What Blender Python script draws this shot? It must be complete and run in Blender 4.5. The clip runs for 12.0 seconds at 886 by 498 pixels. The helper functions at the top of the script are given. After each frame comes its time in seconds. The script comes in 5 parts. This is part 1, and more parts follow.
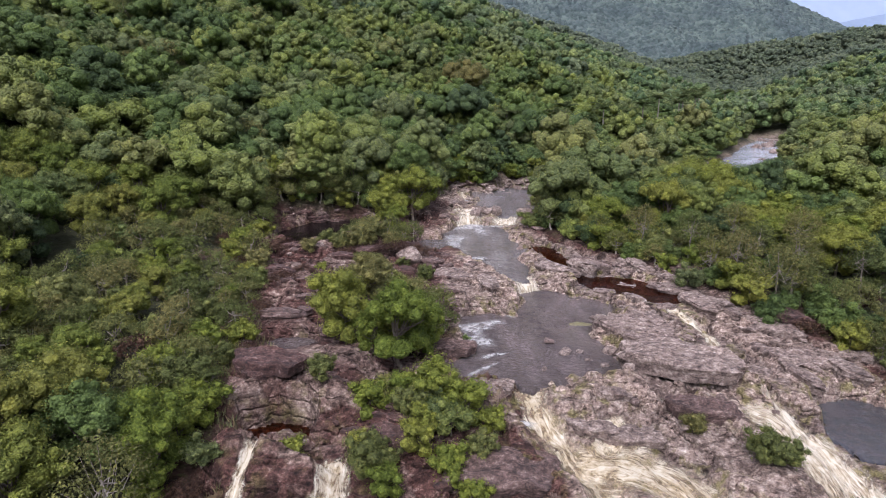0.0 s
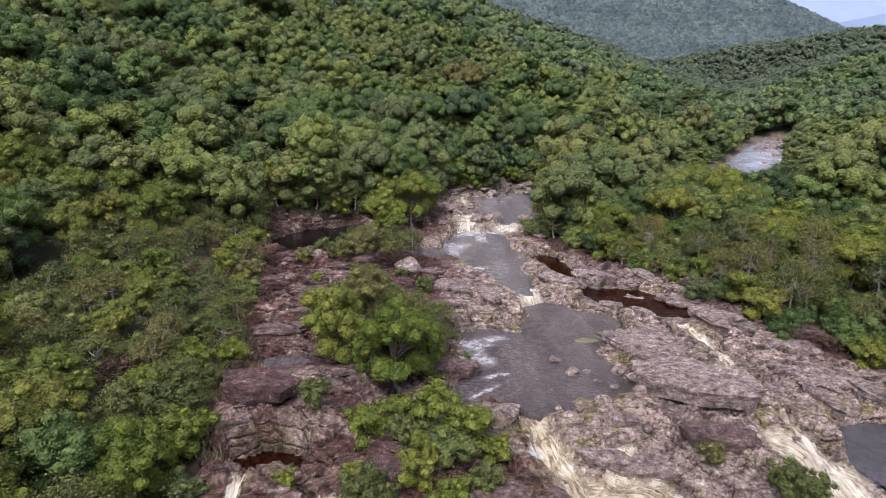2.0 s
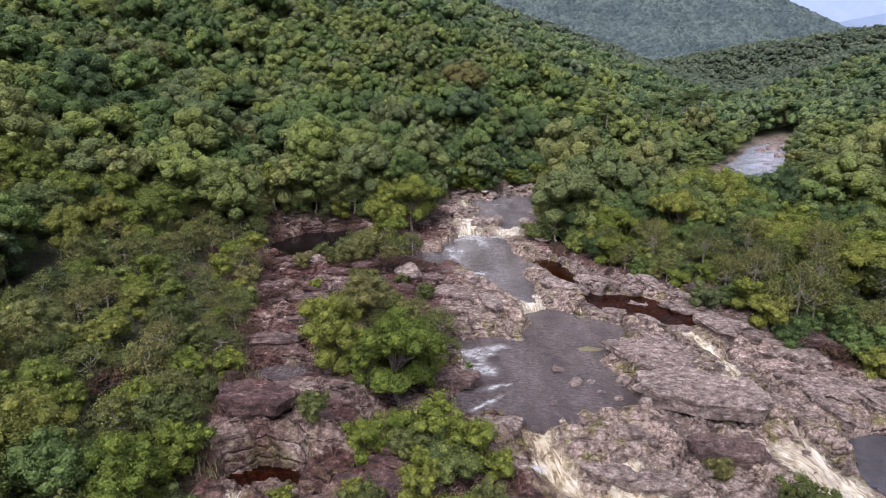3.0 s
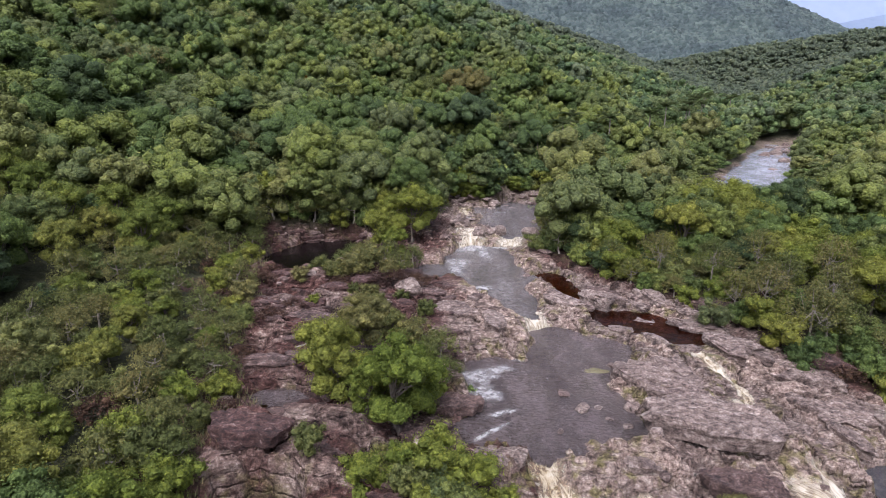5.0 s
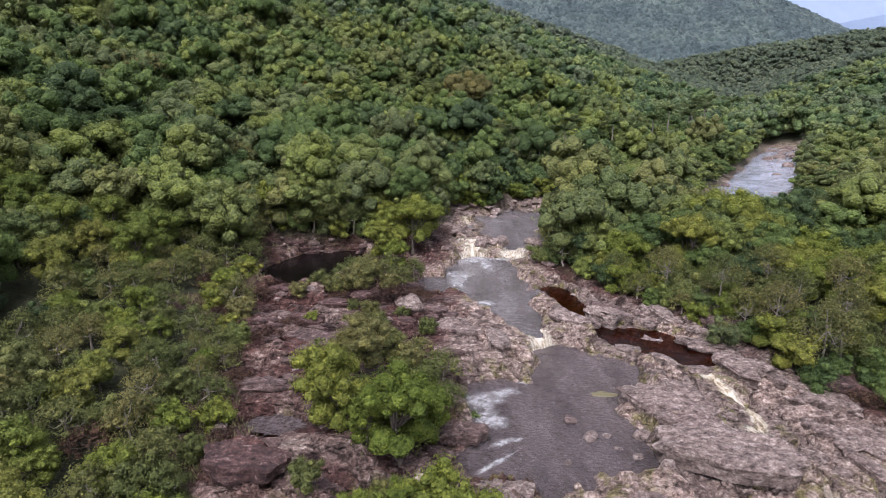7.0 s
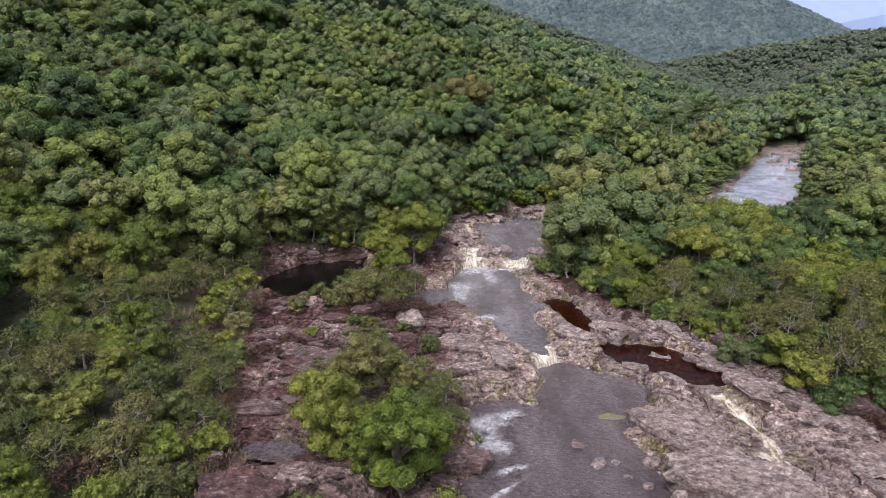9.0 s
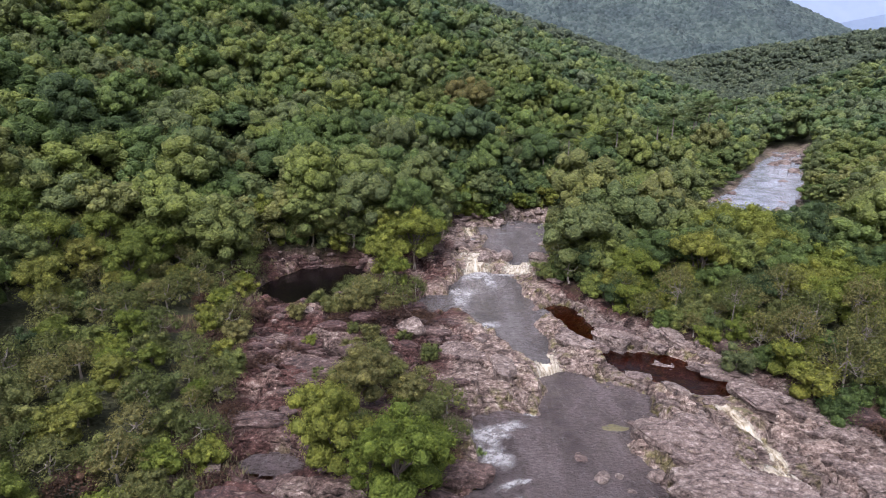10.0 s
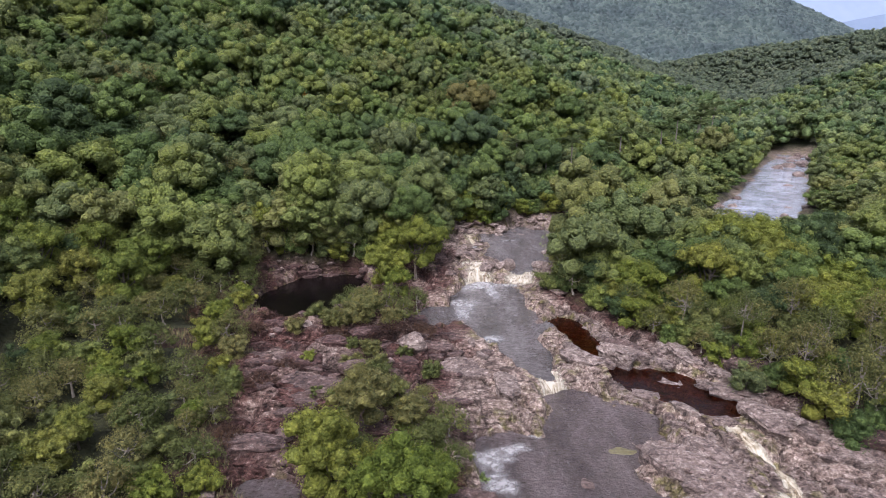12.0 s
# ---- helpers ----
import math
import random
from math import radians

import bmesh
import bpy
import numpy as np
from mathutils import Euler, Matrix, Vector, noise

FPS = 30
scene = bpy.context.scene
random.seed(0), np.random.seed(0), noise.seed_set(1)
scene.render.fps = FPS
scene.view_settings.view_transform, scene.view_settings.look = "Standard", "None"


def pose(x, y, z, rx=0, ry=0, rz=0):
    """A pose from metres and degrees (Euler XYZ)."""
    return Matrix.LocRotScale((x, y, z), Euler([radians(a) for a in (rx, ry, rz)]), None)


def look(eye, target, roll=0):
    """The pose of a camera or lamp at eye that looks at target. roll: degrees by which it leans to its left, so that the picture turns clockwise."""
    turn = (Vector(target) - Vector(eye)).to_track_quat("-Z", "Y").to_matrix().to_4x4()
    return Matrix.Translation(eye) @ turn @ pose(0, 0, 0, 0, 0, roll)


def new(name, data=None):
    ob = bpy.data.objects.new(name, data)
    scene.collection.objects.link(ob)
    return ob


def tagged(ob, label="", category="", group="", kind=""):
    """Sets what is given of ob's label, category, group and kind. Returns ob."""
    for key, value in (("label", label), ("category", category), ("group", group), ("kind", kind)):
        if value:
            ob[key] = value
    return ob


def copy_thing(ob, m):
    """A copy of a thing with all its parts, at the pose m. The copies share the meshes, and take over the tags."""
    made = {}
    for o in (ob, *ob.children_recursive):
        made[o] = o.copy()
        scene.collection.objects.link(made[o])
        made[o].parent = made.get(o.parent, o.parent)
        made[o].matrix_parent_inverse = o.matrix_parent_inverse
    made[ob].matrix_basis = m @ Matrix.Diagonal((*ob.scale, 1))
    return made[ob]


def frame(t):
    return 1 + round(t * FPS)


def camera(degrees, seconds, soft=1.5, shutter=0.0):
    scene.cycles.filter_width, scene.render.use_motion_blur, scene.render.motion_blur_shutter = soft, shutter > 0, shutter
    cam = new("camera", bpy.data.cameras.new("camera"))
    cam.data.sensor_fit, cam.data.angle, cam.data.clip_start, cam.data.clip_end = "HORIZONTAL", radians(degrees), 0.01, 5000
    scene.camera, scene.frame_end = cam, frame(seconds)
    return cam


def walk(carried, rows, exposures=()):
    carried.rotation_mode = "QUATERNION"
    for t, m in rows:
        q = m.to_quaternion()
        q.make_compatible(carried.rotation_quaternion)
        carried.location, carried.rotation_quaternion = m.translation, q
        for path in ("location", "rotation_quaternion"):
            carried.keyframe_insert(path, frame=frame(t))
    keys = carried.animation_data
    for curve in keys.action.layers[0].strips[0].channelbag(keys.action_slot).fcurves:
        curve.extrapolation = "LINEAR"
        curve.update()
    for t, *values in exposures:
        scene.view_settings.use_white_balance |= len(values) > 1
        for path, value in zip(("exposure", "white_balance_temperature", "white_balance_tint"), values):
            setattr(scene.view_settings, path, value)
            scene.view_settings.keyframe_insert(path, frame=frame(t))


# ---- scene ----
cam = camera(73.0, 12.0, soft=0.95)
METRES, EYE, TILT, LEAN, TURN = 16.0, 21.55, -15.0, 0.0, 0.0
ROWS = [
    (0.0, 0.0000, 0.0000, 0.0000, 0.000, 0.000, -0.00),
    (0.5, -0.0032, 0.0435, 0.0189, -0.066, 0.015, 0.01),
    (1.0, -0.0060, 0.0851, 0.0384, -0.110, 0.007, -0.00),
    (1.5, -0.0089, 0.1230, 0.0566, -0.139, -0.015, -0.00),
    (2.0, -0.0105, 0.1579, 0.0747, -0.147, -0.029, -0.00),
    (2.5, -0.0128, 0.1908, 0.0937, -0.147, -0.051, 0.00),
    (3.0, -0.0148, 0.2208, 0.1151, -0.154, -0.059, 0.02),
    (5.0, -0.0235, 0.3305, 0.2118, -0.147, -0.044, -0.09),
    (5.5, -0.0264, 0.3559, 0.2369, -0.154, -0.051, -0.09),
    (6.0, -0.0291, 0.3816, 0.2622, -0.154, -0.044, -0.08),
    (6.5, -0.0318, 0.4072, 0.2877, -0.132, -0.051, -0.09),
    (7.0, -0.0346, 0.4320, 0.3131, -0.132, -0.037, -0.05),
    (9.0, -0.0444, 0.5237, 0.4038, -0.073, -0.044, -0.02),
    (9.5, -0.0467, 0.5457, 0.4265, -0.081, -0.059, -0.02),
    (10.0, -0.0492, 0.5671, 0.4500, -0.073, -0.066, -0.02),
    (10.5, -0.0499, 0.5884, 0.4739, -0.044, -0.095, -0.03),
    (11.0, -0.0508, 0.6117, 0.4967, -0.022, -0.117, -0.05),
    (11.5, -0.0517, 0.6338, 0.5205, 0.007, -0.147, -0.05),
    (12.0, -0.0538, 0.6590, 0.5383, 0.029, -0.154, -0.08),
]
walk(cam, [(t, pose(0, 0, EYE, TILT, LEAN, TURN) @ pose(METRES * x, METRES * y, METRES * z, 90 + pitch, roll, yaw)) for t, x, y, z, yaw, pitch, roll in ROWS], [(0.0, 0.82, 5750, 20), (12.0, 0.82, 5750, 20)])

# ---- light ----
world = bpy.data.worlds.new("overcast_sky")
scene.world = world
world.use_nodes = True
wn = world.node_tree.nodes
wl = world.node_tree.links
sky = wn.new("ShaderNodeTexSky")
sky.sky_type = 'NISHITA'
sky.sun_disc = False
sky.sun_elevation = radians(58)
sky.sun_rotation = radians(200)
sky.dust_density = 6.0
soft_sky = wn.new("ShaderNodeHueSaturation")
soft_sky.inputs["Saturation"].default_value = 0.4
wl.new(sky.outputs["Color"], soft_sky.inputs["Color"])
wl.new(soft_sky.outputs["Color"], wn["Background"].inputs["Color"])
wn["Background"].inputs["Strength"].default_value = 0.15
sun = new("sun", bpy.data.lights.new("sun", 'SUN'))
sun.data.energy = 0.8
sun.data.angle = radians(18)
sun.data.color = (1.0, 0.96, 0.9)
sun.matrix_world = look((-20, -45, 95), (0, 0, 0))

# ---- helpers of this scene ----
RNG = np.random.default_rng(7)


def smooth(a, b, v):
    q = np.clip((v - a) / (b - a), 0, 1)
    return q * q * (3 - 2 * q)


def gnoise(x, y, seed=0):
    """Gradient noise on numpy arrays, about -0.7 to 0.7."""
    xi, yi = np.floor(x).astype(np.int64), np.floor(y).astype(np.int64)
    xf, yf = x - xi, y - yi
    u, v = xf * xf * xf * (xf * (xf * 6 - 15) + 10), yf * yf * yf * (yf * (yf * 6 - 15) + 10)

    def grad(ix, iy, dx, dy):
        k = (ix * 374761393 + iy * 668265263 + seed * 974634777) & 0xFFFFFFFF
        k = ((k ^ (k >> 13)) * 1274126177) & 0xFFFFFFFF
        a = ((k ^ (k >> 16)) & 0xFFFF) / 65536.0 * 2 * np.pi
        return np.cos(a) * dx + np.sin(a) * dy
    n00, n10 = grad(xi, yi, xf, yf), grad(xi + 1, yi, xf - 1, yf)
    n01, n11 = grad(xi, yi + 1, xf, yf - 1), grad(xi + 1, yi + 1, xf - 1, yf - 1)
    return (n00 * (1 - u) + n10 * u) * (1 - v) + (n01 * (1 - u) + n11 * u) * v


def fbm(x, y, octaves=4, seed=0):
    total, amp = 0.0, 1.0
    for k in range(octaves):
        total = total + amp * gnoise(x * 2 ** k, y * 2 ** k, seed + k)
        amp *= 0.5
    return total


def cells(u, v, seed):
    """Broken blocks: distance to the block's edge, its random height and its tilt."""
    ui, vi = np.floor(u).astype(np.int64), np.floor(v).astype(np.int64)
    d1, d2 = np.full(u.shape, 9.0), np.full(u.shape, 9.0)
    lift, tilt = np.zeros(u.shape), np.zeros(u.shape)
    for i in (-1, 0, 1):
        for j in (-1, 0, 1):
            k = ((ui + i) * 374761393 + (vi + j) * 668265263 + seed * 974634777) & 0xFFFFFFFF
            k = ((k ^ (k >> 13)) * 1274126177) & 0xFFFFFFFF
            r1, r2, r3, r4 = ((k & 255) / 255.0, ((k >> 8) & 255) / 255.0, ((k >> 16) & 255) / 255.0, ((k >> 24) & 255) / 255.0)
            du, dv = u - (ui + i + 0.1 + 0.8 * r1), v - (vi + j + 0.1 + 0.8 * r2)
            d = np.hypot(du, dv)
            near = d < d1
            d2 = np.where(near, d1, np.minimum(d2, d))
            d1 = np.where(near, d, d1)
            lift = np.where(near, r3 - 0.5, lift)
            tilt = np.where(near, du * (r4 - 0.5) + dv * (r1 - 0.2), tilt)
    return d2 - d1, lift, tilt


def to_line(x, y, line):
    """Signed distance to a polyline: positive on its left."""
    best = np.full(np.shape(x), 1e9)
    sign = np.ones(np.shape(x))
    for (ax, ay), (bx, by) in zip(line[:-1], line[1:]):
        ex, ey = bx - ax, by - ay
        q = np.clip(((x - ax) * ex + (y - ay) * ey) / (ex * ex + ey * ey), 0, 1)
        dx, dy = x - ax - q * ex, y - ay - q * ey
        d = np.hypot(dx, dy)
        near = d < best - 1e-9
        sign = np.where(near, np.sign(ex * dy - ey * dx), sign)
        best = np.minimum(best, d)
    return best * sign


def ramp_up(d, slope, width):
    """A slope that starts gently at d = 0."""
    q = np.clip(d / width, -30, 30)
    return slope * width * (np.log1p(np.exp(-np.abs(q))) + np.maximum(q, 0)) * (d < 30 * width) + slope * d * (d >= 30 * width)


def blob(x, y, cx, cy, rx, ry, turn=0.0, rough=0.25, seed=3):
    """1 at an ellipse's centre, 0 on its ragged edge, below outside."""
    c, s = math.cos(radians(turn)), math.sin(radians(turn))
    dx, dy = x - cx, y - cy
    u, v = (dx * c + dy * s) / rx, (-dx * s + dy * c) / ry
    return 1 - np.hypot(u, v) + rough * fbm(x * 0.35, y * 0.35, 4, seed)


# ---- the lie of the land ----
TOE_LEFT = [(-60, -200), (-50, 30), (-41, 75), (-29, 103), (0, 125), (30, 147), (60, 170), (105, 250), (240, 510), (440, 900), (600, 1300)]
TOE_RIGHT = [(120, -200), (100, 60), (98, 110), (112, 165), (136, 232), (200, 420), (255, 560), (330, 760), (420, 1000), (560, 1300)]
CROSS_RIDGE = [(240, 900), (332, 850), (391, 790), (443, 750), (498, 720), (800, 600)]
POOLS = {
    "main_pool": (0.0, [(8, 48.2, 6.4, 7.6, 0), (12, 55.5, 5.2, 5.5, 30), (4.0, 44.2, 3.4, 2.8, 0), (4.3, 52, 3.0, 3.8, 0), (10.5, 60.5, 3, 2.4, 0), (14.6, 57.0, 2.8, 3.0, 0), (11.6, 44.2, 3.0, 2.8, 0)]),
    "second_pool": (1.0, [(5.0, 84.0, 5.0, 7.5, 0), (6.2, 76.5, 4.9, 7.0, 0), (7.4, 68.8, 2.5, 5.6, 8), (-1.4, 78.5, 3.0, 3.4, 0)]),
    "third_pool": (2.0, [(11.0, 103.5, 5.0, 9.5, -6), (13.0, 113.8, 8.0, 7.0, 0), (5.6, 115.0, 3.6, 2.6, 0)]),
    "far_river": (2.6, [(7.8, [(53, 121), (60, 128), (70, 142), (85, 165), (106, 198), (122, 224), (128, 234)])]),
    "dark_pool": (0.9, [(-18.4, 86.0, 6.0, 9.0, -15), (-15.5, 90.5, 4.4, 5.0, 0), (-18.0, 79.5, 3.8, 4.5, 0)]),
    "brown_pool": (0.55, [(20.6, 61.6, 5.8, 3.3, -38), (16.8, 64.6, 2.8, 2.0, -30)]),
    "brown_channel": (0.8, [(13.0, 75.4, 2.4, 3.4, 10), (14.2, 70.4, 1.9, 3.8, 5)]),
    "rock_basin": (0.25, [(-12.9, 47.9, 2.5, 1.5, -10)]),
    "low_pool": (-3.4, [(33, 40.5, 4.5, 5, 0), (37, 35, 6, 6, 0)]),
    "shaded_basin": (-1.7, [(-11.5, 36.6, 3.0, 1.9, 0)]),
}
RIDGES = [  # x, y, half-length, half-width, turn, height of rock swells above the pool beside them
    (19.0, 44.8, 6.0, 2.6, -22, 1.25), (20.5, 51.5, 7.5, 2.6, -52, 0.9), (13.6, 63.4, 5.4, 2.0, -45, 0.75),
    (1.5, 63.5, 4.8, 8.5, 10, 1.7), (-2.5, 47.5, 2.6, 1.3, -15, 1.1), (1.0, 46.5, 2.8, 1.0, -8, 0.8),
    (-1.2, 41.2, 1.4, 2.2, 10, 1.3), (2.5, 35.2, 6.0, 2.2, -14, -0.6), (-12.0, 44.0, 4.5, 3.6, 0, 0.9),
    (-13.0, 61.0, 5.0, 4.5, 0, 1.5), (-17.0, 69.0, 4.5, 4.5, 0, 1.3), (-9.0, 70.5, 5.0, 3.0, 0, 1.5),
    (31.0, 53.0, 6.0, 2.6, -25, -0.8), (30.0, 46.5, 4.0, 2.2, -20, -1.8), (21.5, 38.6, 3.6, 1.8, 0, -0.7),
    (16.0, 37.2, 3.0, 1.6, 0, -1.0), (3.2, 95.5, 3.0, 4.5, 0, 2.9), (14.6, 94.8, 3.4, 2.4, 30, 2.6), (18.0, 105.0, 2.2, 5.0, 0, 3.0),
    (2.4, 39.7, 2.6, 0.9, -5, 0.5), (11.2, 39.4, 3.4, 1.0, -8, 0.4), (25.5, 68.5, 5.0, 2.4, -45, 1.6), (16.4, 71.4, 3.8, 1.3, -60, 1.4),
]
CHANNELS = [  # name, points, half-width, depth, foaminess: the white water between the pools
    ("cascade", [(6.3, 41.2), (6.4, 38.8), (7.2, 36.6), (8.4, 34.4), (9.6, 31.8), (10.2, 27.5)], 1.3, 0.5, 0.5),
    ("cascade", [(8.0, 34.8), (11.2, 33.4), (14.4, 31.8), (16.6, 27.5)], 2.7, 0.5, 0.45),
    ("cascade", [(11.5, 38.6), (12.2, 36.4), (10.8, 34.8)], 1.0, 0.4, 0.6),
    ("chute", [(21.8, 48.2), (22.9, 46.4), (24.2, 44.4), (25.0, 42.6), (25.6, 40.6), (26.4, 38.4)], 1.05, 0.4, 0.85),
    ("chute", [(17.8, 48.4), (20.0, 47.6), (21.8, 47.0), (22.8, 46.0)], 0.5, 0.2, 0.7),
    ("cascade", [(21.2, 39.2), (23.6, 38.0), (25.2, 35.4), (25.4, 28.0)], 1.9, 0.5, 0.75),
    ("cascade", [(26.2, 39.6), (27.2, 36.4), (27.6, 33.2), (28.6, 27.5)], 1.5, 0.5, 0.8),
    ("cascade", [(8.9, 66.0), (9.0, 63.6), (9.6, 61.0)], 1.5, 0.35, 0.8),
    ("cascade", [(4.8, 97.0), (4.0, 93.4), (3.8, 88.6)], 2.2, 0.4, 0.95),
    ("cascade", [(9.8, 97.0), (10.2, 94.0), (9.4, 89.4)], 2.2, 0.4, 0.95),
    ("cascade", [(1.6, 86.5), (0.9, 82.5), (2.2, 78.0)], 1.0, 0.25, 0.75),
    ("cascade", [(22.6, 58.4), (22.8, 56.4), (23.2, 53.6), (23.8, 50.8), (23.6, 48.4), (23.0, 46.6)], 0.6, 0.3, 0.7),
    ("cascade", [(-0.3, 42.0), (-2.4, 40.4), (-4.6, 39.0)], 0.7, 0.3, 0.7),
    ("waterfall", [(-12.0, 34.4), (-12.1, 33.0), (-12.3, 31.0), (-12.3, 29.0)], 0.5, 0.4, 0.8),
    ("waterfall", [(-7.0, 33.9), (-6.8, 32.8), (-6.6, 31.0), (-6.6, 29.0)], 1.1, 0.4, 0.75),
    ("cascade", [(3.6, 113.5), (3.4, 110.0), (4.6, 107.0)], 0.8, 0.3, 0.7),
    ("cascade", [(16.8, 116.0), (17.0, 112.5), (15.5, 109.0)], 0.9, 0.3, 0.7),
]
EDGE_Y = [0, 30, 44, 54, 66, 76, 85, 91, 95, 97, 118, 122]
EDGE_LEFT = [-14, -14, -16, -18, -21, -24, -25.5, -26.5, -26.0, -3.0, 1.5, 4]
EDGE_RIGHT = [46, 45, 40, 33.5, 25.5, 19.0, 13.8, 15.0, 17, 18, 23, 28]


def rockiness(x, y):
    """Above 0 on bare rock and in the river, below in the woods: metres from the edge."""
    wob = 1.6 * fbm(x * 0.16, y * 0.16, 3, 40)
    band = np.minimum(x - np.interp(y, EDGE_Y, EDGE_LEFT), np.interp(y, EDGE_Y, EDGE_RIGHT) - x) + wob
    band = np.where(y > 113, np.minimum(band, 117 + 9 * smooth(9, 14, x) - y), band)
    river = 8.4 - 2.0 * smooth(60, 40, x) - np.abs(to_line(x, y, [(15, 108), (25, 123), (38, 126), (52, 122), (60, 128), (70, 142), (85, 165), (106, 198), (122, 224), (128, 234)])) + wob
    return np.maximum(band, river)


def pool_mask(x, y, parts):
    """1 in the middle of a pool, 0 at its ragged shore. A part is an ellipse, or a reach: half-width and its line."""
    return np.max([1 - np.abs(to_line(x, y, p[1])) / p[0] + 0.12 * fbm(x * 0.15, y * 0.15, 4, 24) if len(p) == 2 else blob(x, y, *p, 0.22, 22) for p in parts], axis=0)


def bed_level(y):
    return np.interp(y, [-200, 15, 30, 36, 39.5, 42, 61, 65, 90, 96, 120, 300], [-14, -6, -2.3, -1.25, -0.35, 0.15, 0.2, 1.0, 1.15, 2.1, 2.5, 3.2])


def blocks(x, y, along, across, wav):
    """Relief of the bare rock: rounded slabs in three sizes, low places between them."""
    e0, h0, t0 = cells(wav / 7.5, across / 3.0 + 0.3 * fbm(x / 4, y / 4, 2, 25), 16)
    e1, h1, t1 = cells(wav / 5.0 + 5, across / 1.5, 17)
    e2, h2, t2 = cells(wav / 1.7 + 9, across / 0.5, 19)
    rough = 1.15 * h0 + 0.75 * t0 + 0.55 * smooth(0.0, 0.30, e0) - 0.35
    rough = rough + 0.50 * h1 + 0.35 * t1 + 0.14 * smooth(0.0, 0.25, e1) - 0.07 + 0.10 * h2 + 0.07 * t2
    return rough + 0.5 * fbm(x / 11, y / 11, 2, 23) + 0.08 * fbm(x * 1.3, y * 1.3, 3, 18), h0, h1


def relief(x, y, left):
    a, h0, h1 = blocks(x, y, *strike(x, y, 0.39, -0.92))
    b, k0, k1 = blocks(x, y, *strike(x, y, 0.97, -0.24))
    return a * (1 - left) + b * left, np.where(left > 0.5, k0, h0), np.where(left > 0.5, k1, h1)


def strike(x, y, c, s):
    along, across = x * c + y * s, -x * s + y * c
    return along, across, along + 1.5 * fbm(x / 6, y / 6, 2, 16)


def ground(x, y):
    """Height of the ground in metres."""
    x, y = np.asarray(x, float), np.asarray(y, float)
    dl, dr = to_line(x, y, TOE_LEFT), -to_line(x, y, TOE_RIGHT)
    hill = ramp_up(dl, 0.46 - 0.08 * smooth(150, 500, y) - 0.11 * smooth(650, 1050, y), 7.0) + 45 * np.tanh(ramp_up(dr, 0.50, 8.0) / 45)
    hill = hill * (1 + 0.16 * gnoise(x / 90, y / 90, 11)) + 2.2 * gnoise(x / 45, y / 45, 12) * smooth(5, 40, hill)
    cap = 210.0
    hill = np.where(hill > cap * 0.6, cap * 0.6 + (cap * 0.4) * np.tanh((hill - cap * 0.6) / (cap * 0.4)), hill)
    spur = np.abs(to_line(x, y, CROSS_RIDGE))
    top = np.interp(x, [240, 332, 391, 443, 498, 800], [34, 50, 61, 68, 76, 115])
    far = top * np.exp(-(spur / 120) ** 2) * smooth(180, 300, x)
    rk = rockiness(x, y)
    base = bed_level(y) - 2.6 * smooth(19, 29, x) * smooth(58, 49, y)
    bank = base + 0.9 + 1.0 * fbm(x / 14, y / 14, 3, 15)
    h = np.where(y < 400, bank, 4.0) + np.maximum(hill, far)
    # bare rock: bedding steps that run with the strike, broken by joints
    left = smooth(2, -8, x) * smooth(95, 75, y)
    rough, h0, h1 = relief(x, y, left)
    rough = rough * (0.9 + 0.75 * left)
    rock = base + 0.35 + 0.5 * left + rough
    for cx, cy, rx, ry, turn, top in RIDGES:
        b = blob(x, y, cx, cy, rx, ry, turn, 0.30, 21)
        rock = np.where(b > 0, np.maximum(rock, (rock * 0.35 + 0.65 * (top + 0.55 * rough)) * smooth(0, 0.13, b) + rock * (1 - smooth(0, 0.13, b))), rock)
    for level, parts in POOLS.values():
        b = pool_mask(x, y, parts)
        rim = smooth(-0.42, -0.16, b) * smooth(0.04, -0.05, b)
        rock = rock + rim * np.maximum(0, level + 0.16 + 0.12 * rough - rock)
        m = smooth(-0.10, 0.16, b)
        rock = rock * (1 - m) + m * (level - 0.60 + 0.30 * rough)
    for _, pts, half, depth, _ in CHANNELS:
        d = np.abs(to_line(x, y, pts))
        m = smooth(half * 1.25, half * 0.5, d)
        rock = rock - depth * m - 0.6 * m * rough
    lift = rock / 0.46 + 0.5 * fbm(x / 4.0, y / 4.0, 3, 27)
    tread = np.floor(lift)
    rock = rock + 0.46 * 0.55 * (tread + smooth(0.70, 1.0, lift - tread) - lift)
    m = smooth(-1.5, 1.5, rk)
    return h * (1 - m) + rock * m


# ---- materials ----
def material(name):
    m = bpy.data.materials.new(name)
    m.use_nodes = True
    n = m.node_tree.nodes
    return m, n, m.node_tree.links, n["Principled BSDF"]


def texture(n, l, scale, detail=4, stretch=None, rough=0.6):
    tex = n.new("ShaderNodeTexNoise")
    tex.inputs["Scale"].default_value = scale
    tex.inputs["Detail"].default_value = detail
    tex.inputs["Roughness"].default_value = rough
    co = n.new("ShaderNodeNewGeometry")
    if stretch:
        mp = n.new("ShaderNodeMapping")
        mp.inputs["Rotation"].default_value = (0, 0, radians(stretch[3]) if len(stretch) > 3 else 0)
        mp.inputs["Scale"].default_value = stretch[:3]
        l.new(co.outputs["Position"], mp.inputs["Vector"])
        l.new(mp.outputs["Vector"], tex.inputs["Vector"])
    else:
        l.new(co.outputs["Position"], tex.inputs["Vector"])
    return tex.outputs["Fac"]


